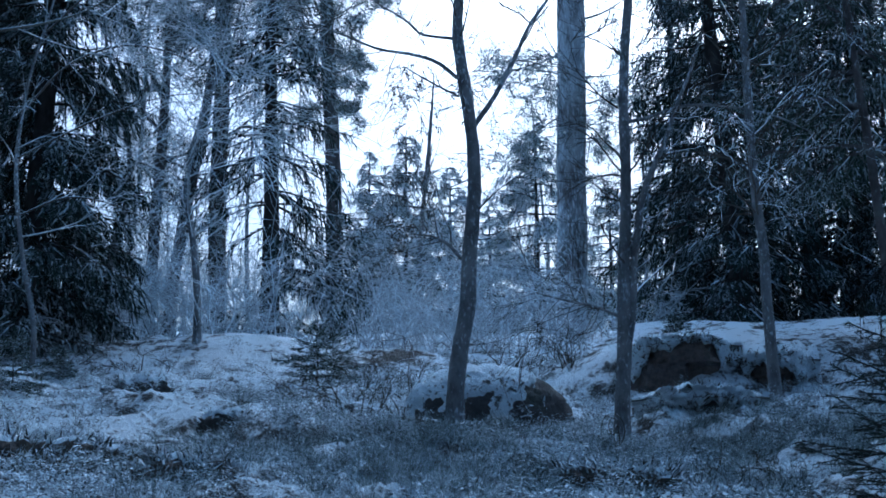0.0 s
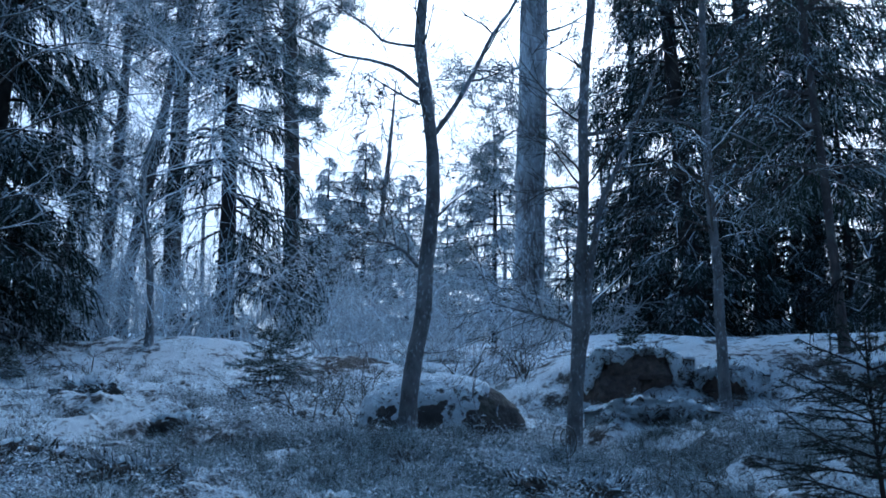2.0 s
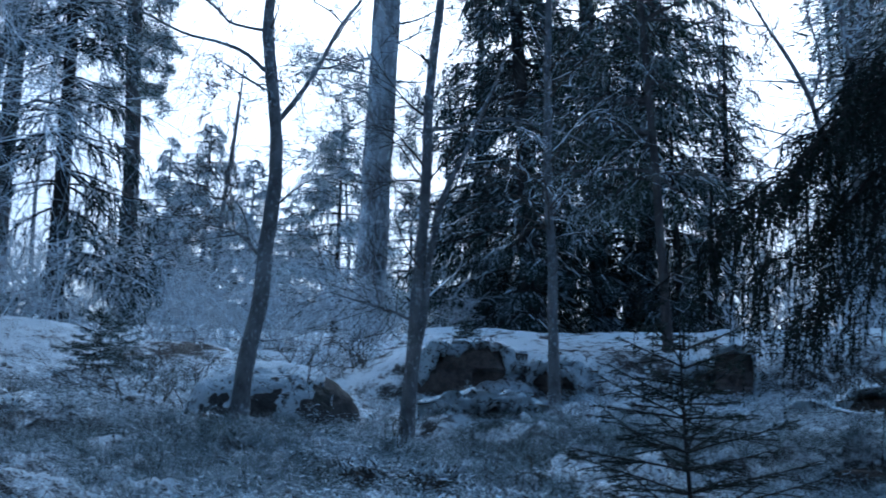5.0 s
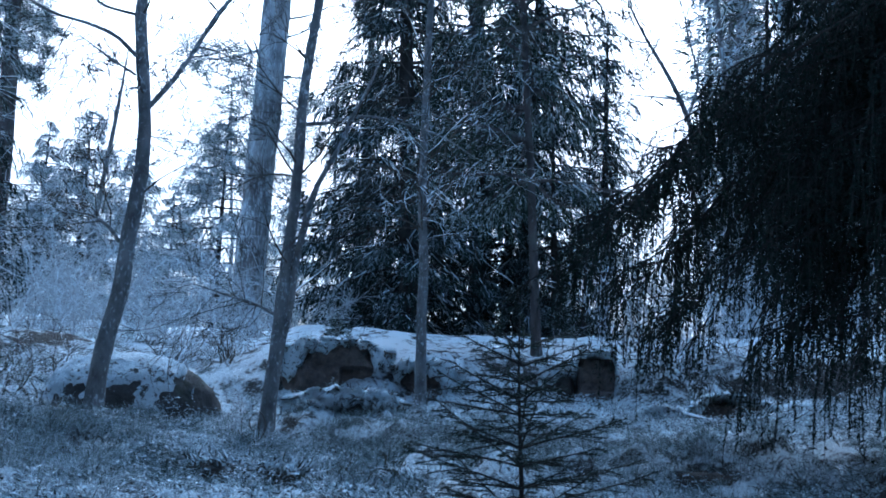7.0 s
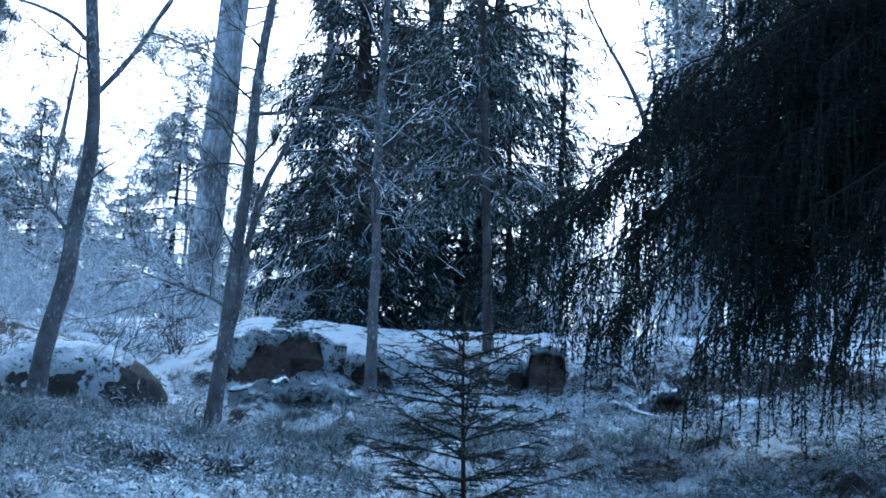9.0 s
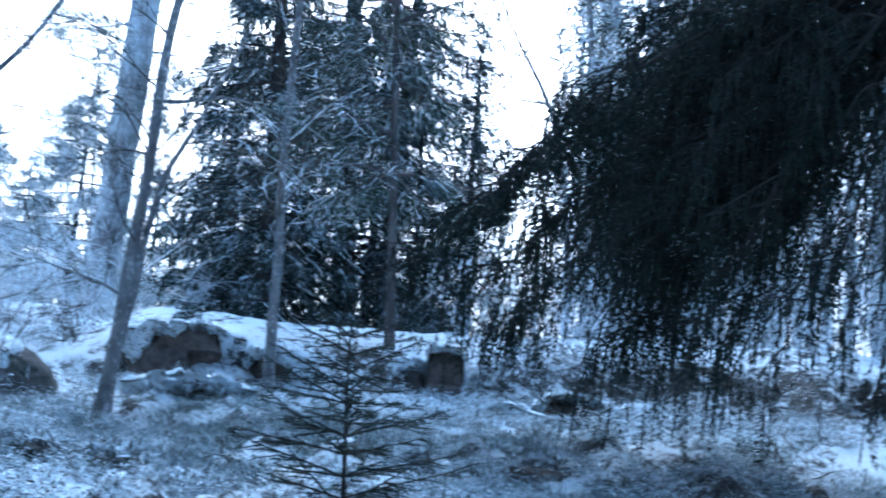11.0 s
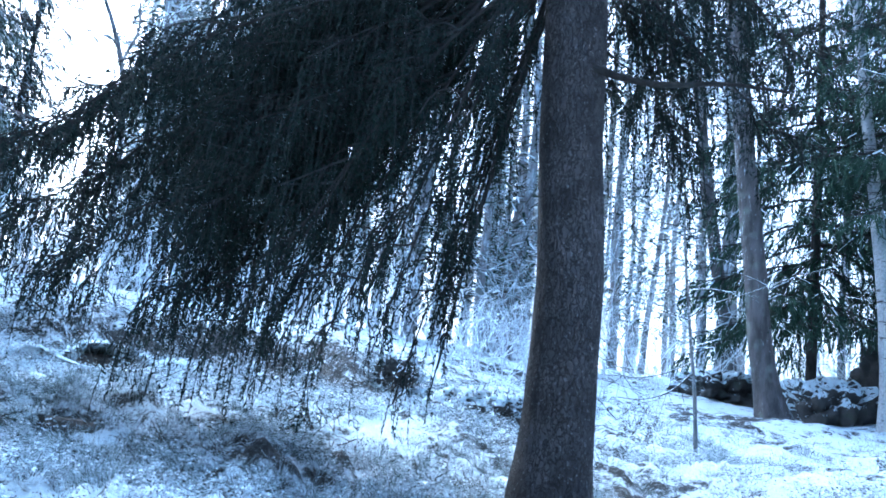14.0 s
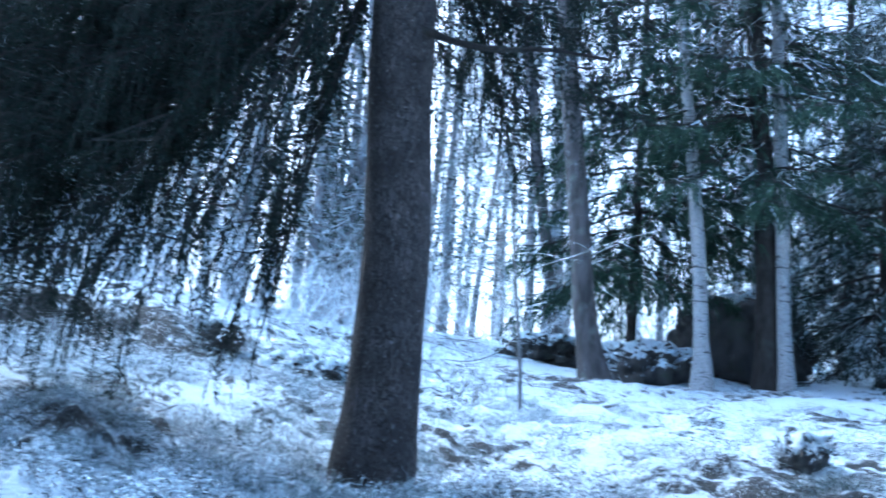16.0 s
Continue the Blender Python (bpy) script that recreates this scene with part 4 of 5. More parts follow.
pine("pine_tree", [(-3.74, 14.53, 3.81, 0.0879), (-3.63, 14.55, 5.19, 0.0813), (-3.49, 14.59, 6.28, 0.0746), (-3.37, 14.62, 7.32, 0.0635), (-3.30, 14.63, 8.48, 0.0479), (-3.29, 14.63, 9.76, 0.018)], "thin leaning pine among frosted bushes", 51, limbs=16, low=0.35, reach=1.8, sides=10)
pine("pine_tree", [(-3.33, 15.65, 3.93, 0.1448), (-3.39, 15.64, 5.47, 0.1301), (-3.41, 15.63, 7.26, 0.1208), (-3.43, 15.63, 8.95, 0.1022), (-3.49, 15.61, 11.12, 0.059), (-3.57, 15.60, 13.20, 0.0209)], "pine with a thick frosted crown", 52, limbs=18, low=0.3, reach=2.4)
DARK_SPRUCES = "dark spruces of the wood"
spruce("dark_spruce", [(-2.34, 14.31, 3.68, 0.1389), (-2.36, 14.31, 5.13, 0.1101), (-2.42, 14.30, 6.77, 0.0893), (-2.48, 14.29, 8.49, 0.0678), (-2.58, 14.27, 11.24, 0.0276), (-2.62, 14.26, 12.39, 0.0095)], 0.5, 1.5, "dark spruce with hanging boughs touched by frost", 53, droop=0.75, group=DARK_SPRUCES, dens=0.5, size=1.4)
spruce("dark_spruce", [(5.52, 15.54, 4.06, 0.211), (5.50, 15.55, 4.87, 0.1862), (5.43, 15.57, 6.72, 0.1549), (5.31, 15.61, 9.68, 0.1261), (5.12, 15.67, 15.17, 0.0564), (5.01, 15.71, 18.35, 0.0186)], 0.5, 2.7, "tall dark spruce with snow on its boughs", 54, droop=0.6, power=0.5, group=DARK_SPRUCES, dens=1.0, size=1.4)
spruce("dark_spruce", [(3.81, 13.45, 3.63, 0.1491), (3.78, 13.46, 4.32, 0.1353), (3.70, 13.48, 5.88, 0.1159), (3.57, 13.52, 8.39, 0.0822), (3.41, 13.56, 11.57, 0.0272), (3.37, 13.57, 12.53, 0.0141)], 0.4, 1.35, "dark spruce with boughs down to the snow", 55, droop=0.6, group=DARK_SPRUCES, dens=1.0, size=1.35)
spruce("dark_spruce", [(-4.10, 10.42, 3.23, 0.120), (-4.05, 10.42, 7.98, 0.072), (-4.10, 10.52, 12.73, 0.012)], 0.25, 1.15, "dense dark spruce with snow-tipped boughs beside the clearing", 63, droop=0.7, group=DARK_SPRUCES, dens=1.7, size=1.25, power=0.85)
spruce("dark_spruce", [(-5.12, 11.40, 3.39, 0.140), (-5.07, 11.40, 8.89, 0.084), (-5.12, 11.50, 14.39, 0.012)], 0.25, 1.1, "dense dark spruce with snow-tipped boughs beside the clearing", 64, droop=0.7, group=DARK_SPRUCES, dens=0.9, size=1.35, power=0.9)
pine("pine_tree", [(11.46, 4.79, 2.60, 0.1924), (11.43, 4.87, 2.94, 0.1460), (11.39, 4.95, 3.45, 0.1311), (11.34, 5.06, 4.52, 0.1227), (11.28, 5.21, 5.91, 0.1156), (11.21, 5.34, 7.37, 0.1091), (11.08, 5.60, 10.52, 0.0803), (10.96, 5.83, 13.10, 0.0285)], "sturdy pine whose foot is white with snow", 56, limbs=14, low=0.4, reach=2.5)
pine("pine_tree", [(16.39, 7.72, 3.96, 0.1243), (16.34, 7.82, 4.92, 0.1157), (16.27, 7.98, 5.89, 0.1073), (16.18, 8.14, 7.10, 0.0993), (16.09, 8.31, 8.45, 0.0914), (15.96, 8.57, 10.61, 0.0744), (15.79, 8.86, 13.47, 0.0285)], "tall pine deeper in the frosted wood", 57, limbs=12, low=0.4, reach=2.5, sides=12)
bare_tree("birch_tree", [(12.79, 3.02, 2.88, 0.0991), (12.79, 3.05, 3.40, 0.0847), (12.78, 3.09, 4.76, 0.0788), (12.76, 3.13, 6.18, 0.0760), (12.75, 3.18, 7.67, 0.0709), (12.73, 3.27, 10.06, 0.0472), (12.71, 3.33, 11.76, 0.0189)], [], "white-barked birch at the edge of the track", 58, M_BIRCH, twigs=26, sides=16, fine=(0.9, 3), low=0.35, least=0.004)
bare_tree("birch_tree", [(12.15, 3.81, 2.87, 0.1174), (12.14, 3.83, 3.31, 0.0911), (12.13, 3.86, 3.97, 0.0811), (12.11, 3.95, 5.06, 0.0745), (12.07, 4.04, 6.05, 0.0678), (12.03, 4.17, 7.53, 0.0589), (11.98, 4.29, 9.48, 0.0251)], [], "grey birch with snow up one side", 59, M_BIRCH, twigs=26, sides=16, fine=(0.9, 3), low=0.35, least=0.004)
spruce("dark_spruce", [(12.90, 3.25, 2.83, 0.155), (12.88, 3.28, 3.95, 0.14), (12.86, 3.33, 5.28, 0.125), (12.84, 3.45, 6.96, 0.105), (12.8, 3.5, 8.91, 0.07), (12.78, 3.55, 11.6, 0.0166)], 2.4, 2.4, "spruce with long green boughs over the boulder", 60, M_NEEDLE_GREEN, 1.3, 1.2, 0.85, group=DARK_SPRUCES, snow=0.1)

for (x, y), h, s in (((13.3, 5.15), 11, 62),):
    g = zat(x, y)
    spruce("slim_spruce", [(x, y, g, 0.065), (x + 0.1, y, g + h * 0.5, 0.045), (x, y + 0.1, g + h, 0.012)], 1.5, 2.0, "slim dark green spruce with drooping boughs", s, M_NEEDLE_GREEN, 1.2, 1.2, 0.8, group=DARK_SPRUCES, snow=0.1)


# further dark spruces, each a turned and resized copy
spare = bpy.data.objects["dark_spruce"]
for (x, y), s, turn in (((6.33, 15.78), 1.2, 150),
                        ((6.01, 13.75), 0.50, 15), ((7.05, 14.38), 0.60, 80), ((5.87, 15.42), 0.62, 190), ((3.45, 14.58), 0.35, 260), ((5.63, 11.96), 0.30, 120), ((6.83, 12.84), 0.24, 60), ((7.78, 13.46), 0.3, 160), ((9.10, 13.23), 0.7, 120), ((9.31, 11.85), 0.5, 220),
                        ((4.21, 18.50), 1.0, 250), ((16.86, 3.13), 1.00, 20), ((14.48, 2.21), 0.90, 75), ((16.05, 1.81), 1.10, 140), ((13.13, 0.91), 0.85, 200), ((21.00, 2.58), 1.20, 300), ((15.16, 0.21), 1.00, 330)):
    copy_thing(spare, Matrix.Translation((x, y, zat(x, y) - 0.05)) @ Matrix.Rotation(radians(turn), 4, "Z") @ Matrix.Scale(s, 4))

# the far row of spruces against the sky
def far_line(x, y, top):
    g = zat(x, y)
    return [(x, y, g, 0.09), (x + 0.02, y, (g + top) / 2, 0.05), (x, y, top, 0.008)]

FAR_SPRUCES = "far row of spruces"
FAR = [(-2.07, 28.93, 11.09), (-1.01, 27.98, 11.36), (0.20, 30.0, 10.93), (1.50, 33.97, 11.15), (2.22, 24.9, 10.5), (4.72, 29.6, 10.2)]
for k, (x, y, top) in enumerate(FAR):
    spruce("far_spruce", far_line(x, y, top), 0.6, 2.0 + 0.25 * (k % 3), "frosted spruce with a pointed crown far behind the clearing", 70 + k, M_NEEDLE_HAZY, 1.25, 1.3, 0.45, group=FAR_SPRUCES, ragged=0.3, power=0.85, snow=0.3)


# the spruce that stands close to the track, with curtains of hanging twigs
def near_spruce(line, seed=90):
    rg = np.random.RandomState(seed)
    line, foot = rooted(line)
    ob = thing("big_spruce", foot, "big spruce with scaly trunk and long drooping boughs", "spruce tree")
    rows = rows_at(line, foot, 160)
    tr = Tris()
    tube(tr, rows, 64, 0.022, seed, 0.06)
    part("trunk", tr, M_SPRUCE_BARK, ob, shade=True)
    stem = lambda z: np.array([np.interp(z, rows[:, 2], rows[:, c]) for c in range(3)])
    #   height above the foot, compass bearing, length, fall along the bough
    plan = []
    for count, bearings, heights, lengths, drops in ((11, (-44, -27), (2.45, 2.9), (2.25, 2.8), (1.35, 1.9)),     # long ones over the bank
                                                     (6, (-60, -14), (2.8, 3.5), (1.0, 1.6), (0.9, 1.5)),
                                                     (7, (-46, -24), (2.45, 2.8), (1.6, 2.3), (1.85, 2.35)),     # drooping ones below them
                                                     (5, (-50, -22), (2.5, 2.8), (1.3, 2.0), (1.3, 1.7)),
                                                     (12, (-62, -14), (2.6, 3.1), (0.9, 1.7), (2.2, 2.7)),     # steep ones, nearly to the ground
                                                     (10, (-72, -8), (2.6, 3.0), (0.45, 1.0), (2.1, 2.7)),
                                                     (8, (-50, 20), (3.4, 5.0), (0.7, 1.2), (0.4, 1.0)),
                                                     (10, (95, 190), (2.6, 4.0), (0.6, 1.4), (0.8, 1.6)),
                                                     (7, (60, 120), (2.6, 4.0), (0.8, 1.7), (0.8, 1.6))):
        for k in range(count):
            ln = rg.uniform(*lengths)
            plan.append((rg.uniform(*heights), rg.uniform(*bearings), ln, rg.uniform(*drops) / ln))

    def wobbly(p, d, ln, fall, m, side):
        t = np.linspace(0, 1, m + 1)
        ph = rg.uniform(0, 6.283, 2)
        sway = 0.05 * np.sin(t * rg.uniform(3, 6) + ph[0]) - 0.05 * np.sin(ph[0])
        lift = 0.05 * np.sin(t * rg.uniform(3, 7) + ph[1]) - 0.05 * np.sin(ph[1])
        return p + d * (t * ln)[:, None] + side * (ln * (sway + rg.normal() * 0.1 * t**2))[:, None] + np.array([0, 0, 1.0]) * (ln * (-fall * (0.55 * t + 0.3 * t**2) + lift))[:, None]

    def along(pts, u):
        s = np.linspace(0, 1, len(pts))
        return np.stack([np.interp(u, s, pts[:, c]) for c in range(3)], -1)

    for z, az, ln, fall in plan:
        o = np.array([math.sin(radians(az)), math.cos(radians(az)), 0])
        sd0 = np.cross(o, [0, 0, 1])
        main = wobbly(stem(z), o, ln, fall, 14, sd0)
        bough, green = Tris(), Tris()
        tube(bough, np.concatenate([main, np.linspace(0.009 + 0.002 * ln, 0.003, 15)[:, None]], 1), 6, 0.05, seed)
        axes = [(main, ln, 0.26)]
        for q in range(int(4 + ln * 3.6)):   # laterals
            u = rg.uniform(0.3, 0.97)
            s = rg.choice([-1, 1])
            dl = unit(o * rg.uniform(0.5, 1.0) + sd0 * s * rg.uniform(0.4, 1.0))
            ll = rg.uniform(0.3, 0.85) * (1.15 - u * 0.8) * min(1.0, ln / 1.5)
            lat = wobbly(along(main, u), dl, ll, rg.uniform(0.2, 0.9), 6, np.cross(dl, [0, 0, 1]))
            sticks(bough, lat[:-1], lat[1:], np.linspace(0.006, 0.003, 6), np.linspace(0.005, 0.002, 6))
            axes.append((lat, ll, 0.1))
        b0, d0, L = [], [], []
        for pts, length, start in axes:      # pendulous twigs in curtains
            n = int(length * 33) + 3
            u = start + (1 - start) * rg.uniform(0, 1, n)
            f = unit(along(pts, np.minimum(1, u + 0.08)) - along(pts, np.maximum(0, u - 0.08)))
            b0.append(along(pts, u))
            side = np.cross(f, [0, 0, 1.0]) * rg.choice([-1, 1], n)[:, None]
            d0.append(unit(f * 0.35 + side * rg.uniform(0.0, 0.5, n)[:, None] + rg.normal(size=(n, 3)) * 0.12 + np.array([0, 0, -1.0]) * rg.uniform(0.5, 1.4, n)[:, None]))
            wavy = 0.5 + 0.5 * np.sin(u * length * 9 + rg.uniform(0, 6.3))   # locks of longer twigs
            L.append(0.06 + (0.10 + 0.40 * wavy) * rg.uniform(0, 1, n) ** 1.5)
        b0, d0, L = np.concatenate(b0), np.concatenate(d0), np.concatenate(L)
        mid = b0 + d0 * (L * 0.45)[:, None]
        d1 = unit(d0 * 0.5 + np.array([0, 0, -1.0]))
        tip = mid + d1 * (L * 0.55)[:, None]
        sticks(bough, b0, mid, 0.002, 0.0016)
        sticks(bough, mid, tip, 0.0016, 0.001)
        shoots = np.repeat(np.arange(len(b0)), np.maximum(1, (L / 0.055).astype(int)))
        w3 = rg.uniform(0.05, 1.0, len(shoots))[:, None]
        c0 = np.where(w3 < 0.45, b0[shoots] + (mid - b0)[shoots] * w3 / 0.45, mid[shoots] + (tip - mid)[shoots] * (w3 - 0.45) / 0.55)
        c1 = c0 + unit(d1[shoots] * 0.9 + rg.normal(size=c0.shape) * 0.45) * rg.uniform(0.03, 0.085, len(shoots))[:, None]
        for a, b, gap in ((b0, mid, 0.012), (mid, tip, 0.012), (c0, c1, 0.014)):
            ln2 = np.linalg.norm(b - a, axis=1)
            rep = np.maximum(3, (ln2 / gap).astype(int))
            idx = np.repeat(np.arange(len(a)), rep)
            w = rg.uniform(0, 1, len(idx))[:, None]
            dirn = unit(b - a)[idx]
            blades(green, a[idx] + (b - a)[idx] * w, dirn * 0.9 + rg.normal(size=(len(idx), 3)) * 0.45, rg.uniform(0.016, 0.027, len(idx)), rg.uniform(0.0058, 0.0098, len(idx)), rg)
        limb = part("bough", bough, M_DARKWOOD, ob)
        part("foliage", green, M_NEEDLE_SHADED, limb)
    # the upper crown, out of view, added to shade the ground and trunk
    w, g = Tris(), Tris()
    spruce_crown(rg, 11.5, 5.2, 2.4, w, g, None, 0.5, 2.2, 0.5, snow=0)
    part("top_branching", w, M_DARKWOOD, ob)["kind"] = "stuff"
    part("top_foliage", g, M_NEEDLE_SHADED, ob)["kind"] = "stuff"
    # the bare dead branch on the side towards the birches
    dead = Tris()
    tube(dead, rows_at([(3.84, 2.44, 3.42, 0.0174), (3.94, 2.29, 3.37, 0.0155), (4.02, 2.14, 3.35, 0.0135), (4.12, 1.95, 3.36, 0.0096), (4.24, 1.69, 3.32, 0.0057)], foot, 20), 7, 0.08, 3)
    part("dead_branch", dead, M_DARKWOOD, ob, "bare dark branch")
    return ob


near_spruce([(3.90, 2.52, 1.49, 0.1816), (3.91, 2.52, 1.68, 0.1624), (3.91, 2.51, 1.96, 0.151), (3.91, 2.51, 2.48, 0.1462), (3.89, 2.54, 2.97, 0.1439), (3.88, 2.56, 3.51, 0.1431), (3.87, 2.57, 3.79, 0.1411), (3.84, 2.61, 4.69, 0.133), (3.77, 2.71, 6.72, 0.101)])


# the little spruce in front
def young_spruce(name, at, height, reach, seed, label, whorls=9, mat=M_NEEDLE_SHADED, needle=1.0):
    rg = np.random.RandomState(seed)
    foot = np.array([at[0], at[1], zat(*at)])
    ob = thing(name, foot, label, "young spruce")
    tr, green, wood = Tris(), Tris(), Tris()
    t = np.linspace(0, 1, 14)
    tube(tr, np.stack([0.01 * np.sin(t * 5), 0 * t, -0.05 + (height + 0.05) * t, (0.011 * (1 - t) + 0.002) * height], 1), 8, 0.05, seed)
    part("stem", tr, M_DARKWOOD, ob, shade=True)
    up = np.array([0, 0, 1.0])
    a0, a1 = [np.array([0, 0, height * 0.85])], [np.array([0, 0, height + 0.01])]
    for k in range(whorls):
        z = height * (0.10 + 0.86 * (k + rg.uniform(-0.25, 0.25)) / whorls)
        turn = rg.uniform(0, 6.283)
        count = rg.randint(4, 7)
        for j in range(count):
            az = turn + 6.283 * j / count + rg.normal() * 0.25
            o = np.array([math.cos(az), math.sin(az), 0])
            below = max(0.0, 1 - z / height)
            ln = reach * below**0.62 * rg.uniform(0.4, 1.15) + 0.02
            rise = 0.75 - 0.85 * below**0.6 + rg.normal() * 0.2
            tt = np.linspace(0, 1, 7)
            pts = up * z + o * (tt * ln)[:, None] + up * (ln * (rise * tt - 0.22 * tt**2 + 0.16 * tt**3))[:, None]
            sticks(wood, pts[:-1], pts[1:], np.linspace(0.0032, 0.0016, 6), np.linspace(0.0028, 0.0012, 6))
            a0 += list(pts[:-1])
            a1 += list(pts[1:])
            sd = np.cross(o, up)
            for q in range(int(3 + ln / 0.028)):
                u = rg.uniform(0.15, 0.97)
                p = np.array([np.interp(u, tt, pts[:, c]) for c in range(3)])
                dl = unit(o * rg.uniform(0.6, 1.0) + sd * rg.choice([-1, 1]) * rg.uniform(0.5, 0.9) + up * rg.uniform(-0.22, 0.18))
                e = p + dl * (0.02 + ln * rg.uniform(0.2, 0.5) * (1.1 - u))
                a0.append(p)
                a1.append(e)
                sticks(wood, p[None], e[None], 0.0017, 0.001)
    a0, a1 = np.array(a0), np.array(a1)
    ln2 = np.linalg.norm(a1 - a0, axis=1)
    idx = np.repeat(np.arange(len(a0)), np.maximum(3, (ln2 / (0.0024 * needle)).astype(int)))
    w = rg.uniform(0, 1, len(idx))[:, None]
    blades(green, a0[idx] + (a1 - a0)[idx] * w, unit(a1 - a0)[idx] * 0.8 + rg.normal(size=(len(idx), 3)) * 0.5, rg.uniform(0.010, 0.016, len(idx)) * needle, 0.0024 * needle, rg)
    part("branching", wood, M_DARKWOOD, ob)
    part("foliage", green, mat, ob)
    return ob


young_spruce("young_spruce", (1.13, 2.51), 0.88, 0.46, 91, "small dark green spruce growing beside the track", 17, M_NEEDLE_YOUNG)
for (x, y), h, s in (((-2.68, 6.68), 0.42, 92), ((-0.96, 8.14), 0.5, 93), ((-2.96, 8.29), 0.25, 94), ((-0.92, 8.95), 0.45, 95), ((1.75, 8.01), 0.2, 96)):
    young_spruce("seedling_spruce", (x, y), h, h * 0.7, s, "knee-high spruce seedling dusted with snow", 7, M_NEEDLE_FROST, needle=2.4)


# frosted bushes: many arching rods from one foot
def bush(name, at, height, spread, rods, seed, label, mat=M_RIME, least=0.003, depth=2, category="bush", droop=0.5, split=5, rime=0):
    rg = np.random.RandomState(seed)
    foot = np.array([at[0], at[1], zat(*at)])
    ob = thing(name, foot, label, category, "frosted bushes")
    for k in range(rods):
        out = []
        az = rg.uniform(0, 6.283)
        p = np.array([math.cos(az), math.sin(az), 0]) * rg.uniform(0, 0.3) * spread
        p[2] = zat(at[0] + p[0], at[1] + p[1]) - foot[2] - 0.03
        twiggery(rg, p, [math.cos(az) * spread / height, math.sin(az) * spread / height, rg.uniform(0.8, 1.4)], height * rg.uniform(0.35, 0.75), 0.008, depth, out, 0.5, droop, split, 0.62, 1.0)
        tr = Tris()
        add_sticks(tr, out, least)
        if rime:
            fine = np.array([r[3:6] for r in out if r[6] < 0.0042])
            fine = np.repeat(fine, rime, 0)
            blades(tr, fine, rg.normal(size=fine.shape) * np.array([1, 1, 0.7]), rg.uniform(0.06, 0.17, len(fine)), rg.uniform(0.006, 0.011, len(fine)), rg)
        part("rod", tr, mat, ob)
    return ob


for (x, y), h, sp, n, seed in (((-0.85, 14.6), 2.3, 1.2, 12, 101), ((-0.03, 13.8), 1.8, 1.1, 10, 102), ((0.66, 13.9), 2.3, 1.1, 12, 103),
                               ((1.25, 15.4), 1.6, 1.0, 8, 105), ((-0.46, 16.5), 2.7, 1.3, 12, 107),
                               ((-3.86, 12.42), 2.0, 1.3, 14, 109), ((-4.31, 11.20), 1.5, 1.2, 11, 110), ((-3.17, 13.12), 2.2, 1.3, 12, 111), ((-2.40, 12.78), 1.5, 1.0, 10, 112),
                               ((2.6, 14.2), 1.3, 0.9, 8, 113)):
    bush("frosted_bush", (x, y), h, sp, n, seed, "leafless bush white with rime behind the clearing", least=0.0045, rime=1)
for (x, y), h, sp, n, seed in (((-0.56, 7.38), 0.55, 0.5, 12, 121), ((-0.89, 7.55), 0.5, 0.6, 12, 122), ((-0.25, 7.60), 0.7, 0.3, 8, 123), ((1.00, 8.44), 0.5, 0.4, 10, 124), ((0.61, 9.98), 0.6, 0.6, 12, 125),
                               ((-2.58, 9.14), 0.5, 0.6, 12, 126), ((-3.31, 9.44), 0.5, 0.6, 12, 127), ((4.97, 4.39), 0.4, 0.4, 10, 128), ((3.69, 3.69), 0.3, 0.4, 12, 129), ((7.86, 4.49), 0.5, 0.5, 10, 130), ((3.85, 6.57), 0.35, 0.6, 16, 131), ((4.35, 6.51), 0.35, 0.6, 16, 132), ((4.33, 6.99), 0.3, 0.6, 14, 133)):
    bush("low_bush", (x, y), h, sp, n, seed, "low tangle of frosted twigs in the snow", M_TWIG, 0.0018)

# dark, hardly frosted clumps of bilberry and dead grass close to the track
# Their dark twigs also put in the shade that the big spruce casts.
for (x, y), h, sp, n, seed in (((-1.61, 4.31), 0.2, 0.3, 20, 201), ((-1.09, 4.37), 0.2, 0.35, 18, 202), ((-0.30, 4.39), 0.16, 0.35, 18, 203), ((0.11, 4.50), 0.2, 0.4, 20, 204), ((0.92, 4.30), 0.16, 0.4, 20, 205),
                               ((1.18, 4.45), 0.2, 0.3, 16, 206), ((1.03, 4.47), 0.18, 0.35, 18, 207), ((1.35, 4.40), 0.16, 0.3, 16, 208), ((2.56, 4.00), 0.16, 0.25, 14, 209), ((2.89, 3.54), 0.2, 0.4, 20, 210),
                               ((3.25, 3.64), 0.22, 0.4, 20, 211), ((3.48, 3.62), 0.16, 0.4, 16, 212), ((3.83, 3.11), 0.2, 0.35, 16, 213), ((2.55, 3.94), 0.2, 0.35, 16, 214), ((6.59, 3.69), 0.25, 0.4, 16, 215), ((-0.54, 6.28), 0.3, 0.4, 18, 216), ((-0.30, 6.79), 0.35, 0.3, 14, 217)):
    bush("bilberry_clump", (x, y), h, sp, n, seed, "low brownish clump of bilberry twigs with little frost", M_DARKTWIG, 0.0016, 2, "shrub", 0.3, 4)

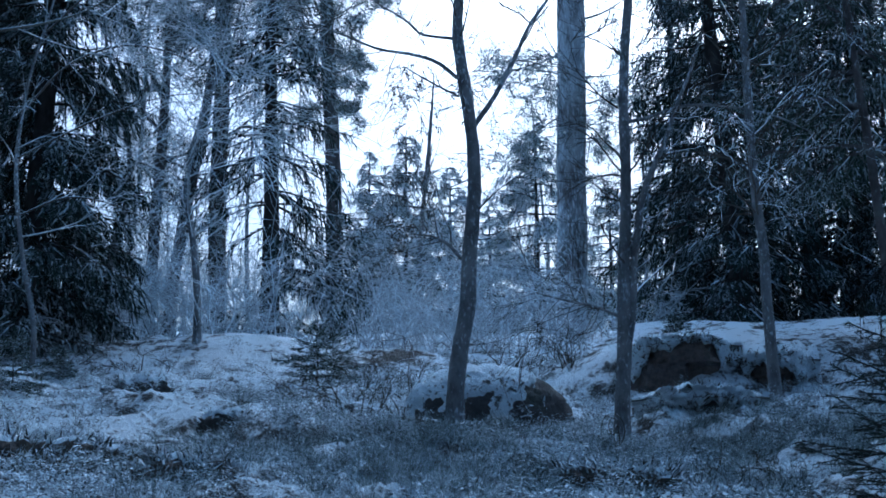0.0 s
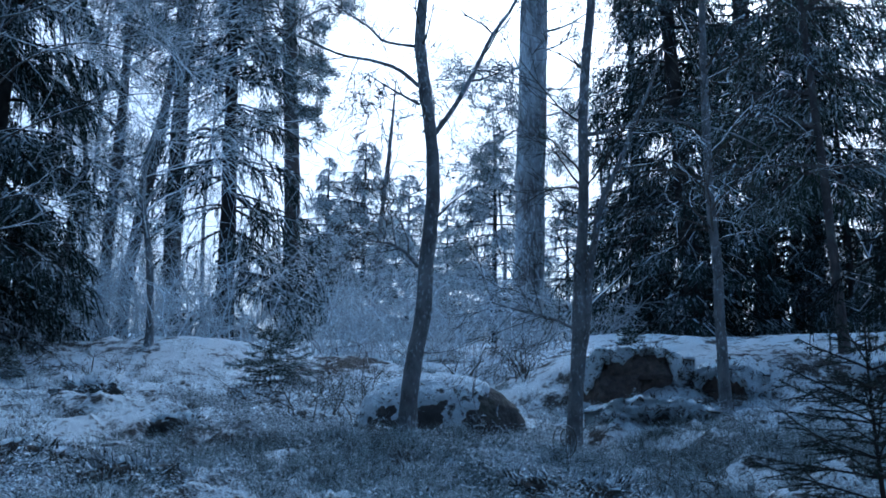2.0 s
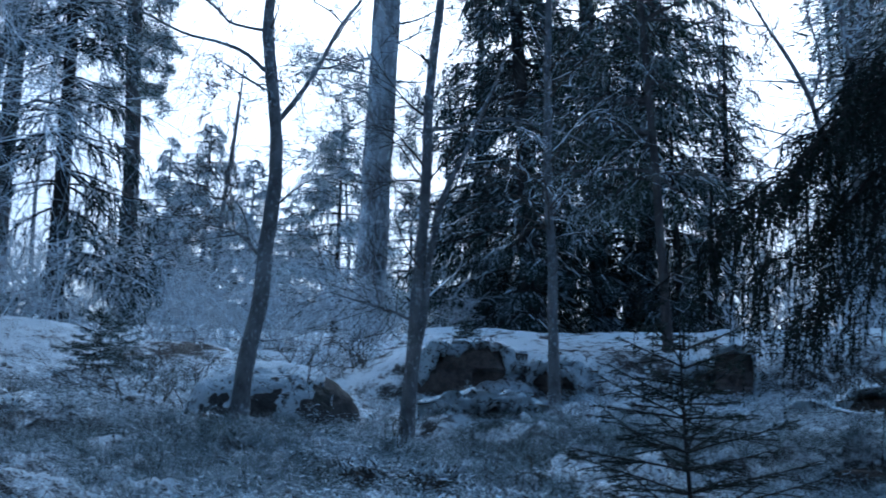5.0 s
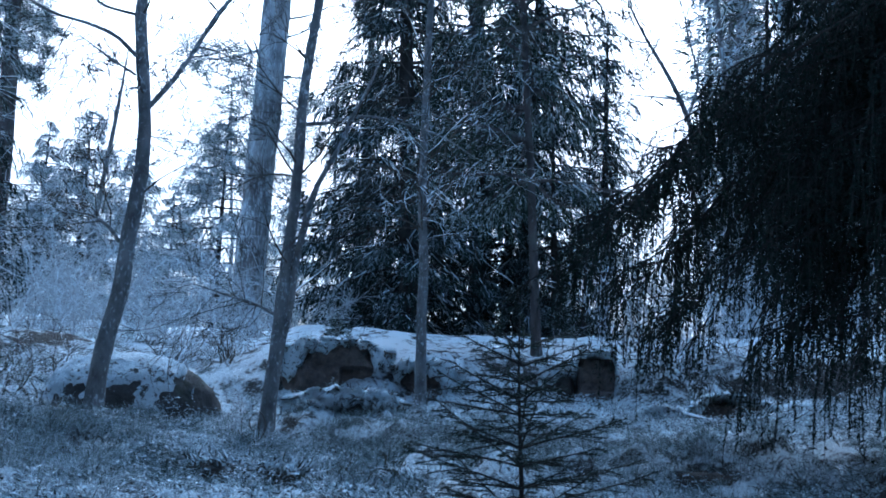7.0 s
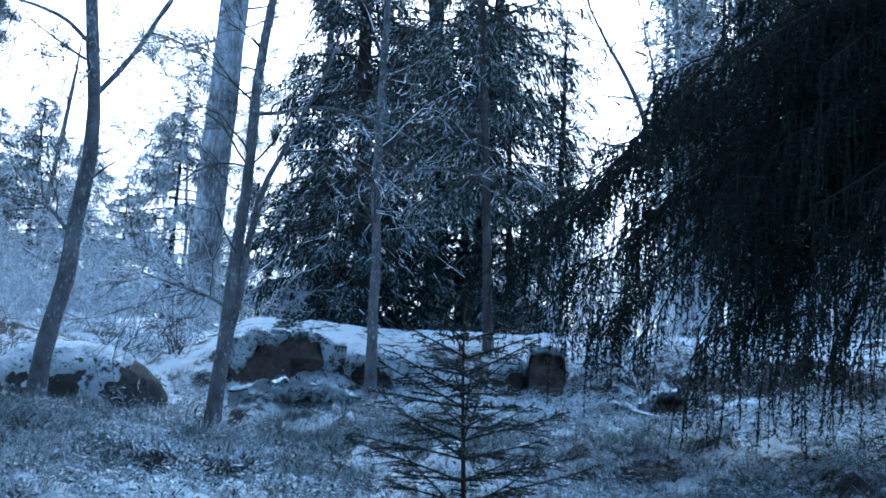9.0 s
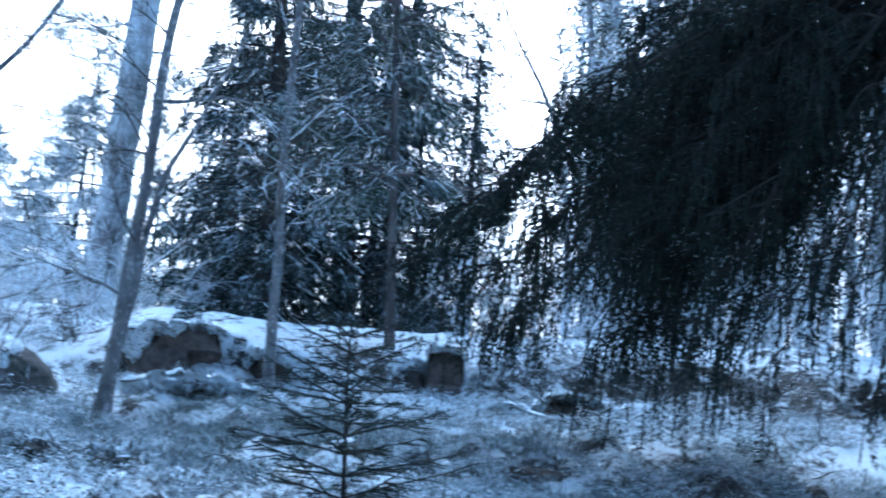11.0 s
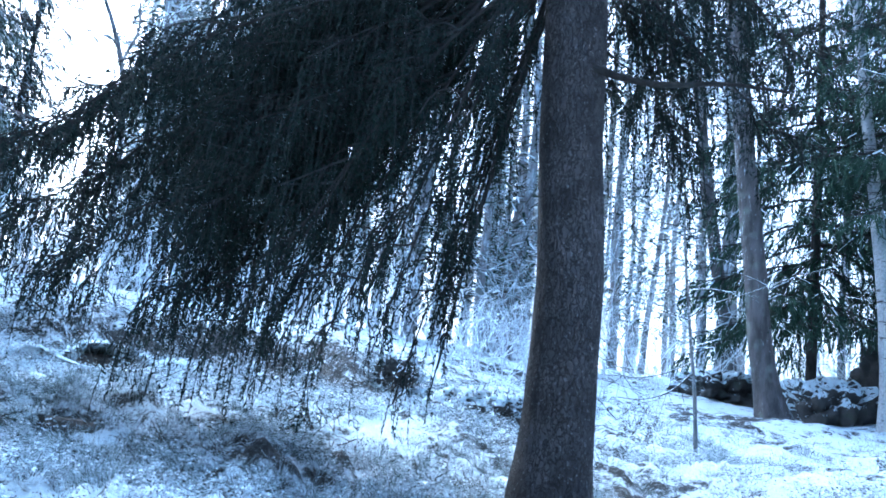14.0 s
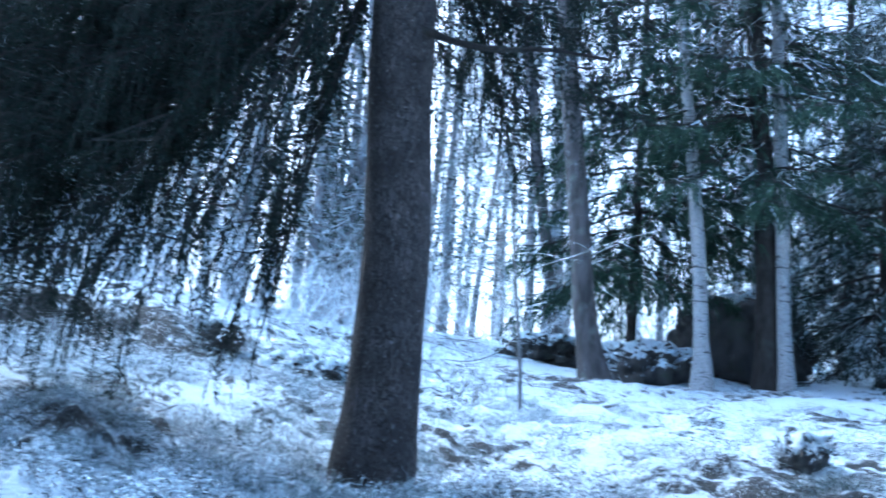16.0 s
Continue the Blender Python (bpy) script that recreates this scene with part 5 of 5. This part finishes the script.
# the frosted birch whose limbs hang over the clearing
BIRCH_LIMBS = [[(-2.72, 5.35, 3.76, 0.0118), (-2.49, 5.46, 3.97, 0.0094), (-2.28, 5.55, 4.06, 0.0077), (-2.09, 5.62, 4.15, 0.0060), (-1.93, 5.68, 4.28, 0.0043), (-1.82, 5.72, 4.44, 0.0027)],
               [(-3.64, 8.77, 4.32, 0.0104), (-3.32, 8.90, 4.57, 0.0092), (-2.94, 9.04, 4.83, 0.0080), (-2.48, 9.17, 5.04, 0.0053), (-1.89, 9.31, 5.12, 0.0040)],
               [(-3.63, 8.78, 4.74, 0.0106), (-3.28, 8.91, 5.26, 0.0094), (-2.84, 9.07, 5.49, 0.0081), (-2.30, 9.22, 5.39, 0.0054), (-1.79, 9.33, 4.94, 0.0040)],
               [(-3.58, 8.80, 3.83, 0.0090), (-3.24, 8.93, 4.02, 0.0077), (-2.79, 9.08, 3.96, 0.0052), (-2.26, 9.23, 3.63, 0.0039)],
               [(-3.52, 8.82, 5.49, 0.0095), (-3.10, 8.98, 6.00, 0.0083), (-2.54, 9.15, 6.09, 0.0056), (-1.87, 9.31, 5.83, 0.0041)]]
bare_tree("weeping_birch", [(-3.40, 8.87, 2.78, 0.0242), (-3.54, 8.82, 3.49, 0.0215), (-3.64, 8.78, 4.22, 0.0187), (-3.61, 8.79, 5.00, 0.0144), (-3.49, 8.84, 5.71, 0.0098), (-3.37, 8.88, 6.51, 0.0034)], BIRCH_LIMBS, "small birch with arching limbs white with rime", 131, limb_mat=M_TWIG, twigs=46, sides=8, fine=(0.75, 2), low=0.3, droop=0.15, least=0.0022, twig_mat=M_RIME)
bare_tree("weeping_birch", [(-2.36, 10.23, 3.03, 0.0391), (-2.42, 10.22, 3.81, 0.0339), (-2.53, 10.19, 4.49, 0.0287), (-2.41, 10.22, 5.27, 0.0235), (-2.17, 10.27, 6.02, 0.015), (-2.04, 10.30, 6.92, 0.0062)], [], "small birch with arching limbs white with rime", 132, limb_mat=M_RIME, twigs=36, sides=8, fine=(0.9, 2), low=0.25, droop=0.15, least=0.0022, twig_mat=M_RIME)
bare_tree("weeping_birch", [(-3.51, 10.95, 3.14, 0.0428), (-3.46, 10.97, 3.98, 0.0371), (-3.34, 11.01, 4.73, 0.0314), (-3.44, 10.97, 5.54, 0.0257), (-3.66, 10.90, 6.30, 0.0164), (-3.77, 10.86, 7.22, 0.0068)], [], "small birch with arching limbs white with rime", 133, limb_mat=M_RIME, twigs=36, sides=8, fine=(1.0, 2), low=0.25, droop=0.15, least=0.0025, twig_mat=M_RIME)


# a snowy dead branch lying on the bank
def fallen_branch(line, seed):
    rg = np.random.RandomState(seed)
    pts = [(x, y, zat(x, y) + h, r) for x, y, h, r in line]
    foot = np.array(pts[0][:3])
    ob = thing("fallen_branch", foot, "fallen dead branch covered with snow", "branch")
    rows = rows_at(pts, foot, 24)
    tr = Tris()
    tube(tr, rows, 8, 0.1, seed)
    part("stick", tr, M_RIME, ob, shade=True)
    out = []
    for k in range(14):
        i = rg.randint(4, 23)
        twiggery(rg, rows[i, :3], [rg.normal(), rg.normal(), 0.3], 0.25, 0.006, 1, out)
    t2 = Tris()
    add_sticks(t2, out, 0.002)
    part("twig_spray", t2, M_TWIG, ob)


fallen_branch([(*(3.39, 5.69), 0.05, 0.012), (*(3.46, 5.42), 0.06, 0.010), (*(3.61, 5.20), 0.06, 0.009), (*(3.89, 5.13), 0.05, 0.005)], 140)


# a dry bramble that bends over into a loop beside the forked tree
def bramble(x, y, seed):
    rg = np.random.RandomState(seed)
    foot = np.array([x, y, zat(x, y)])
    ob = thing("bramble", foot, "dry brown bramble shoot bent into a loop", "bramble")
    for k, (turn, r, lift) in enumerate(((0.3, 0.060, 0.13), (1.2, 0.045, 0.10), (2.3, 0.030, 0.16))):
        a = np.linspace(-1.9, 3.6 + 0.5 * k, 30)
        side = np.array([math.cos(turn), math.sin(turn), 0])
        rows = side * (r * np.cos(a))[:, None] + np.array([0, 0, 1.0]) * (lift - 0.02 + 1.25 * r * np.sin(a))[:, None] + rg.normal(size=3) * 0.01
        rows = np.concatenate([[(0, 0, -0.03)], rows])
        tr = Tris()
        tube(tr, np.concatenate([rows, np.linspace(0.0032, 0.0014, len(rows))[:, None]], 1), 6, 0.05, seed + k)
        part("shoot", tr, M_DARKTWIG, ob, shade=True)


bramble(0.78, 4.94, 145)


# the wood up the slope: four kinds of tree, each repeated turned and resized
def far_tree(name, h, seed, label, low, reach, n, mat):
    rg = np.random.RandomState(seed)
    ob = thing(name, (0, 0, 0), label, "tree", "trees of the far wood")
    stem, crown, limb = Tris(), Tris(), Tris()
    k = np.linspace(0, 1, 9)
    bend = np.cumsum(rg.normal(size=(9, 2)), 0) * 0.07
    rows = np.stack([bend[:, 0], bend[:, 1], -0.3 + (h + 0.3) * k, 0.10 * (1 - k) + 0.012], 1)
    tube(stem, rows, 7, 0.05, seed)
    u = rg.uniform(low, 1.0, n)
    a = rg.uniform(0, 6.283, n)
    rad = reach * (1 - ((u - low) / (1 - low)) * 0.8) * rg.uniform(0.25, 1, n) ** 0.6
    c = np.stack([np.interp(u, k, bend[:, 0]), np.interp(u, k, bend[:, 1]), h * u], 1)
    e = c + np.stack([np.cos(a) * rad, np.sin(a) * rad, rad * rg.uniform(-0.35, 0.25, n)], 1)
    sticks(limb, c, e, 0.012, 0.006)
    for q in range(7):
        w = rg.uniform(0.25, 1.05, n)[:, None]
        p = c + (e - c) * w + rg.normal(size=c.shape) * 0.12
        blades(crown, p, (e - c) * 0.6 / np.maximum(rad, 0.2)[:, None] + rg.normal(size=c.shape) * 0.55 + np.array([0, 0, -0.3]), rg.uniform(0.12, 0.38, n), rg.uniform(0.025, 0.06, n), rg)
    part("trunk", stem, M_HAZY_BARK, ob, shade=True)
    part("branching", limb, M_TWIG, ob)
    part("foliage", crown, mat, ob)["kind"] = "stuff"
    return ob


def far_wood():
    rg = np.random.RandomState(150)
    kinds = [far_tree("far_pine", 13, 151, "slender pine in the frosted wood up the slope", 0.45, 1.6, 130, M_HAZY_WOOD),
             far_tree("far_birch", 10, 152, "thin birch white with rime in the far wood", 0.2, 1.5, 150, M_HAZY_WOOD),
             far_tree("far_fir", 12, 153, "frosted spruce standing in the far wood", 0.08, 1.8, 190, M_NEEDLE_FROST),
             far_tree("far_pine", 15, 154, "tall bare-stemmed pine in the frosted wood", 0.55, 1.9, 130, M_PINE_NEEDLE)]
    used = [False] * 4
    made = 0
    while made < 190:
        az, r = (rg.uniform(-34, 112), rg.uniform(19, 58)) if made < 100 else (rg.uniform(27, 104), rg.uniform(17, 34)) if made < 150 else (rg.uniform(26, 62), rg.uniform(16, 30))
        if az <= -7 and rg.uniform() < 0.7:
            continue
        if -7 < az < 9.5 and rg.uniform() < 0.97:
            continue
        if 57 < az < 68 and rg.uniform() < 0.3:
            continue
        if 9 < az < 32 and rg.uniform() < (0.97 if 18 < az < 32 else 0.75):
            continue
        x, y, k = r * math.sin(radians(az)), r * math.cos(radians(az)), rg.randint(4) if made < 100 else (2, 1, 2, 3)[rg.randint(4)]
        m = Matrix.Translation((x, y, zat(x, y))) @ Matrix.Rotation(rg.uniform(0, 6.28), 4, "Z") @ Matrix.Rotation(rg.normal() * 0.03, 4, "X") @ Matrix.Scale(rg.uniform(0.75, 1.2), 4)
        if used[k]:
            copy_thing(kinds[k], m)
        else:
            kinds[k].matrix_basis, used[k] = m, True
        made += 1


far_wood()


# rime-white undergrowth that fills the wood between the stems
def thicket():
    rg = np.random.RandomState(160)
    tr = Tris()
    n = 1900
    az = np.concatenate([rg.uniform(28, 100, int(n * 0.72)), rg.uniform(-30, -6, n - int(n * 0.72))])
    r = rg.uniform(11.5, 30, n)
    x, y = r * np.sin(np.radians(az)), r * np.cos(np.radians(az))
    keep = (wave(x, y, 5.0, 61) > -0.25) & ~((az > 60) & (r < 15)) & ~((az > 57) & (az < 68) & (rg.uniform(size=n) < 0.15))
    x, y = x[keep], y[keep]
    ra, rr = np.radians(rg.uniform(26, 62, 300)), rg.uniform(9.4, 15, 300)
    la, lr = np.radians(rg.uniform(-28, 9, 300)), rg.uniform(11, 17, 300)
    x, y = np.concatenate([x, rr * np.sin(ra), lr * np.sin(la)]), np.concatenate([y, rr * np.cos(ra), lr * np.cos(la)])
    n = len(x)
    p = np.stack([x, y, ground_z(x, y) - 0.02], 1)
    h = rg.uniform(0.5, 2.4, n)
    h[-600:] *= 0.42
    d = unit(np.stack([rg.normal(size=n) * 0.35, rg.normal(size=n) * 0.35, np.ones(n)], 1))
    for lvl in range(3):
        e = p + d * (h * 0.33)[:, None]
        sticks(tr, p, e, 0.008 - 0.002 * lvl, 0.006 - 0.002 * lvl)
        for s in range(3):
            q = unit(d * 0.6 + rg.normal(size=d.shape) * 0.6)
            f = e + q * (h * rg.uniform(0.15, 0.4, n))[:, None]
            sticks(tr, e, f, 0.004, 0.003)
            g = f + unit(q + rg.normal(size=d.shape) * 0.6 + np.array([0, 0, -0.2])) * (h * 0.16)[:, None]
            blades(tr, f, g - f, h * 0.16, 0.007, rg)
        p, d = e, unit(d + rg.normal(size=d.shape) * 0.3)
    ob = new("frosted_thicket", tr.mesh("frosted_thicket", M_RIME))
    tagged(ob, "rime-white undergrowth between the stems of the wood", "undergrowth", kind="stuff")


thicket()

# an unseen wood behind the viewpoint, added to keep skylight off the ground
def shading_wood():
    rg = np.random.RandomState(170)
    stems, crowns = Tris(), Tris()
    for k in range(70):
        az, r = rg.uniform(135, 322), rg.uniform(7, 30)
        x, y = r * math.sin(radians(az)), r * math.cos(radians(az))
        g, h = zat(x, y), rg.uniform(11, 18)
        tube(stems, [(x, y, g - 0.2, 0.17), (x, y, g + h * 0.5, 0.12), (x, y, g + h, 0.02)], 6)
        n = 420
        u = rg.uniform(0.06, 1.0, n)
        a = rg.uniform(0, 6.283, n)
        rad = 2.6 * (1.04 - u) ** 0.8 * rg.uniform(0.1, 1, n) ** 0.5
        p = np.stack([x + np.cos(a) * rad, y + np.sin(a) * rad, g + h * u], 1)
        d = np.stack([np.cos(a), np.sin(a), rg.uniform(-1.1, -0.1, n)], 1)
        blades(crowns, p, d, rg.uniform(0.4, 1.0, n), rg.uniform(0.15, 0.35, n), rg)
    ob = thing("shading_wood", (0, 0, 0), "unseen spruce wood, added to shade the ground", "woodland")
    ob["kind"] = "stuff"
    for nm, tr, mt in (("stem", stems, M_DARKWOOD), ("crown", crowns, M_NEEDLE)):
        part(nm, tr, mt, ob)["kind"] = "stuff"


shading_wood()
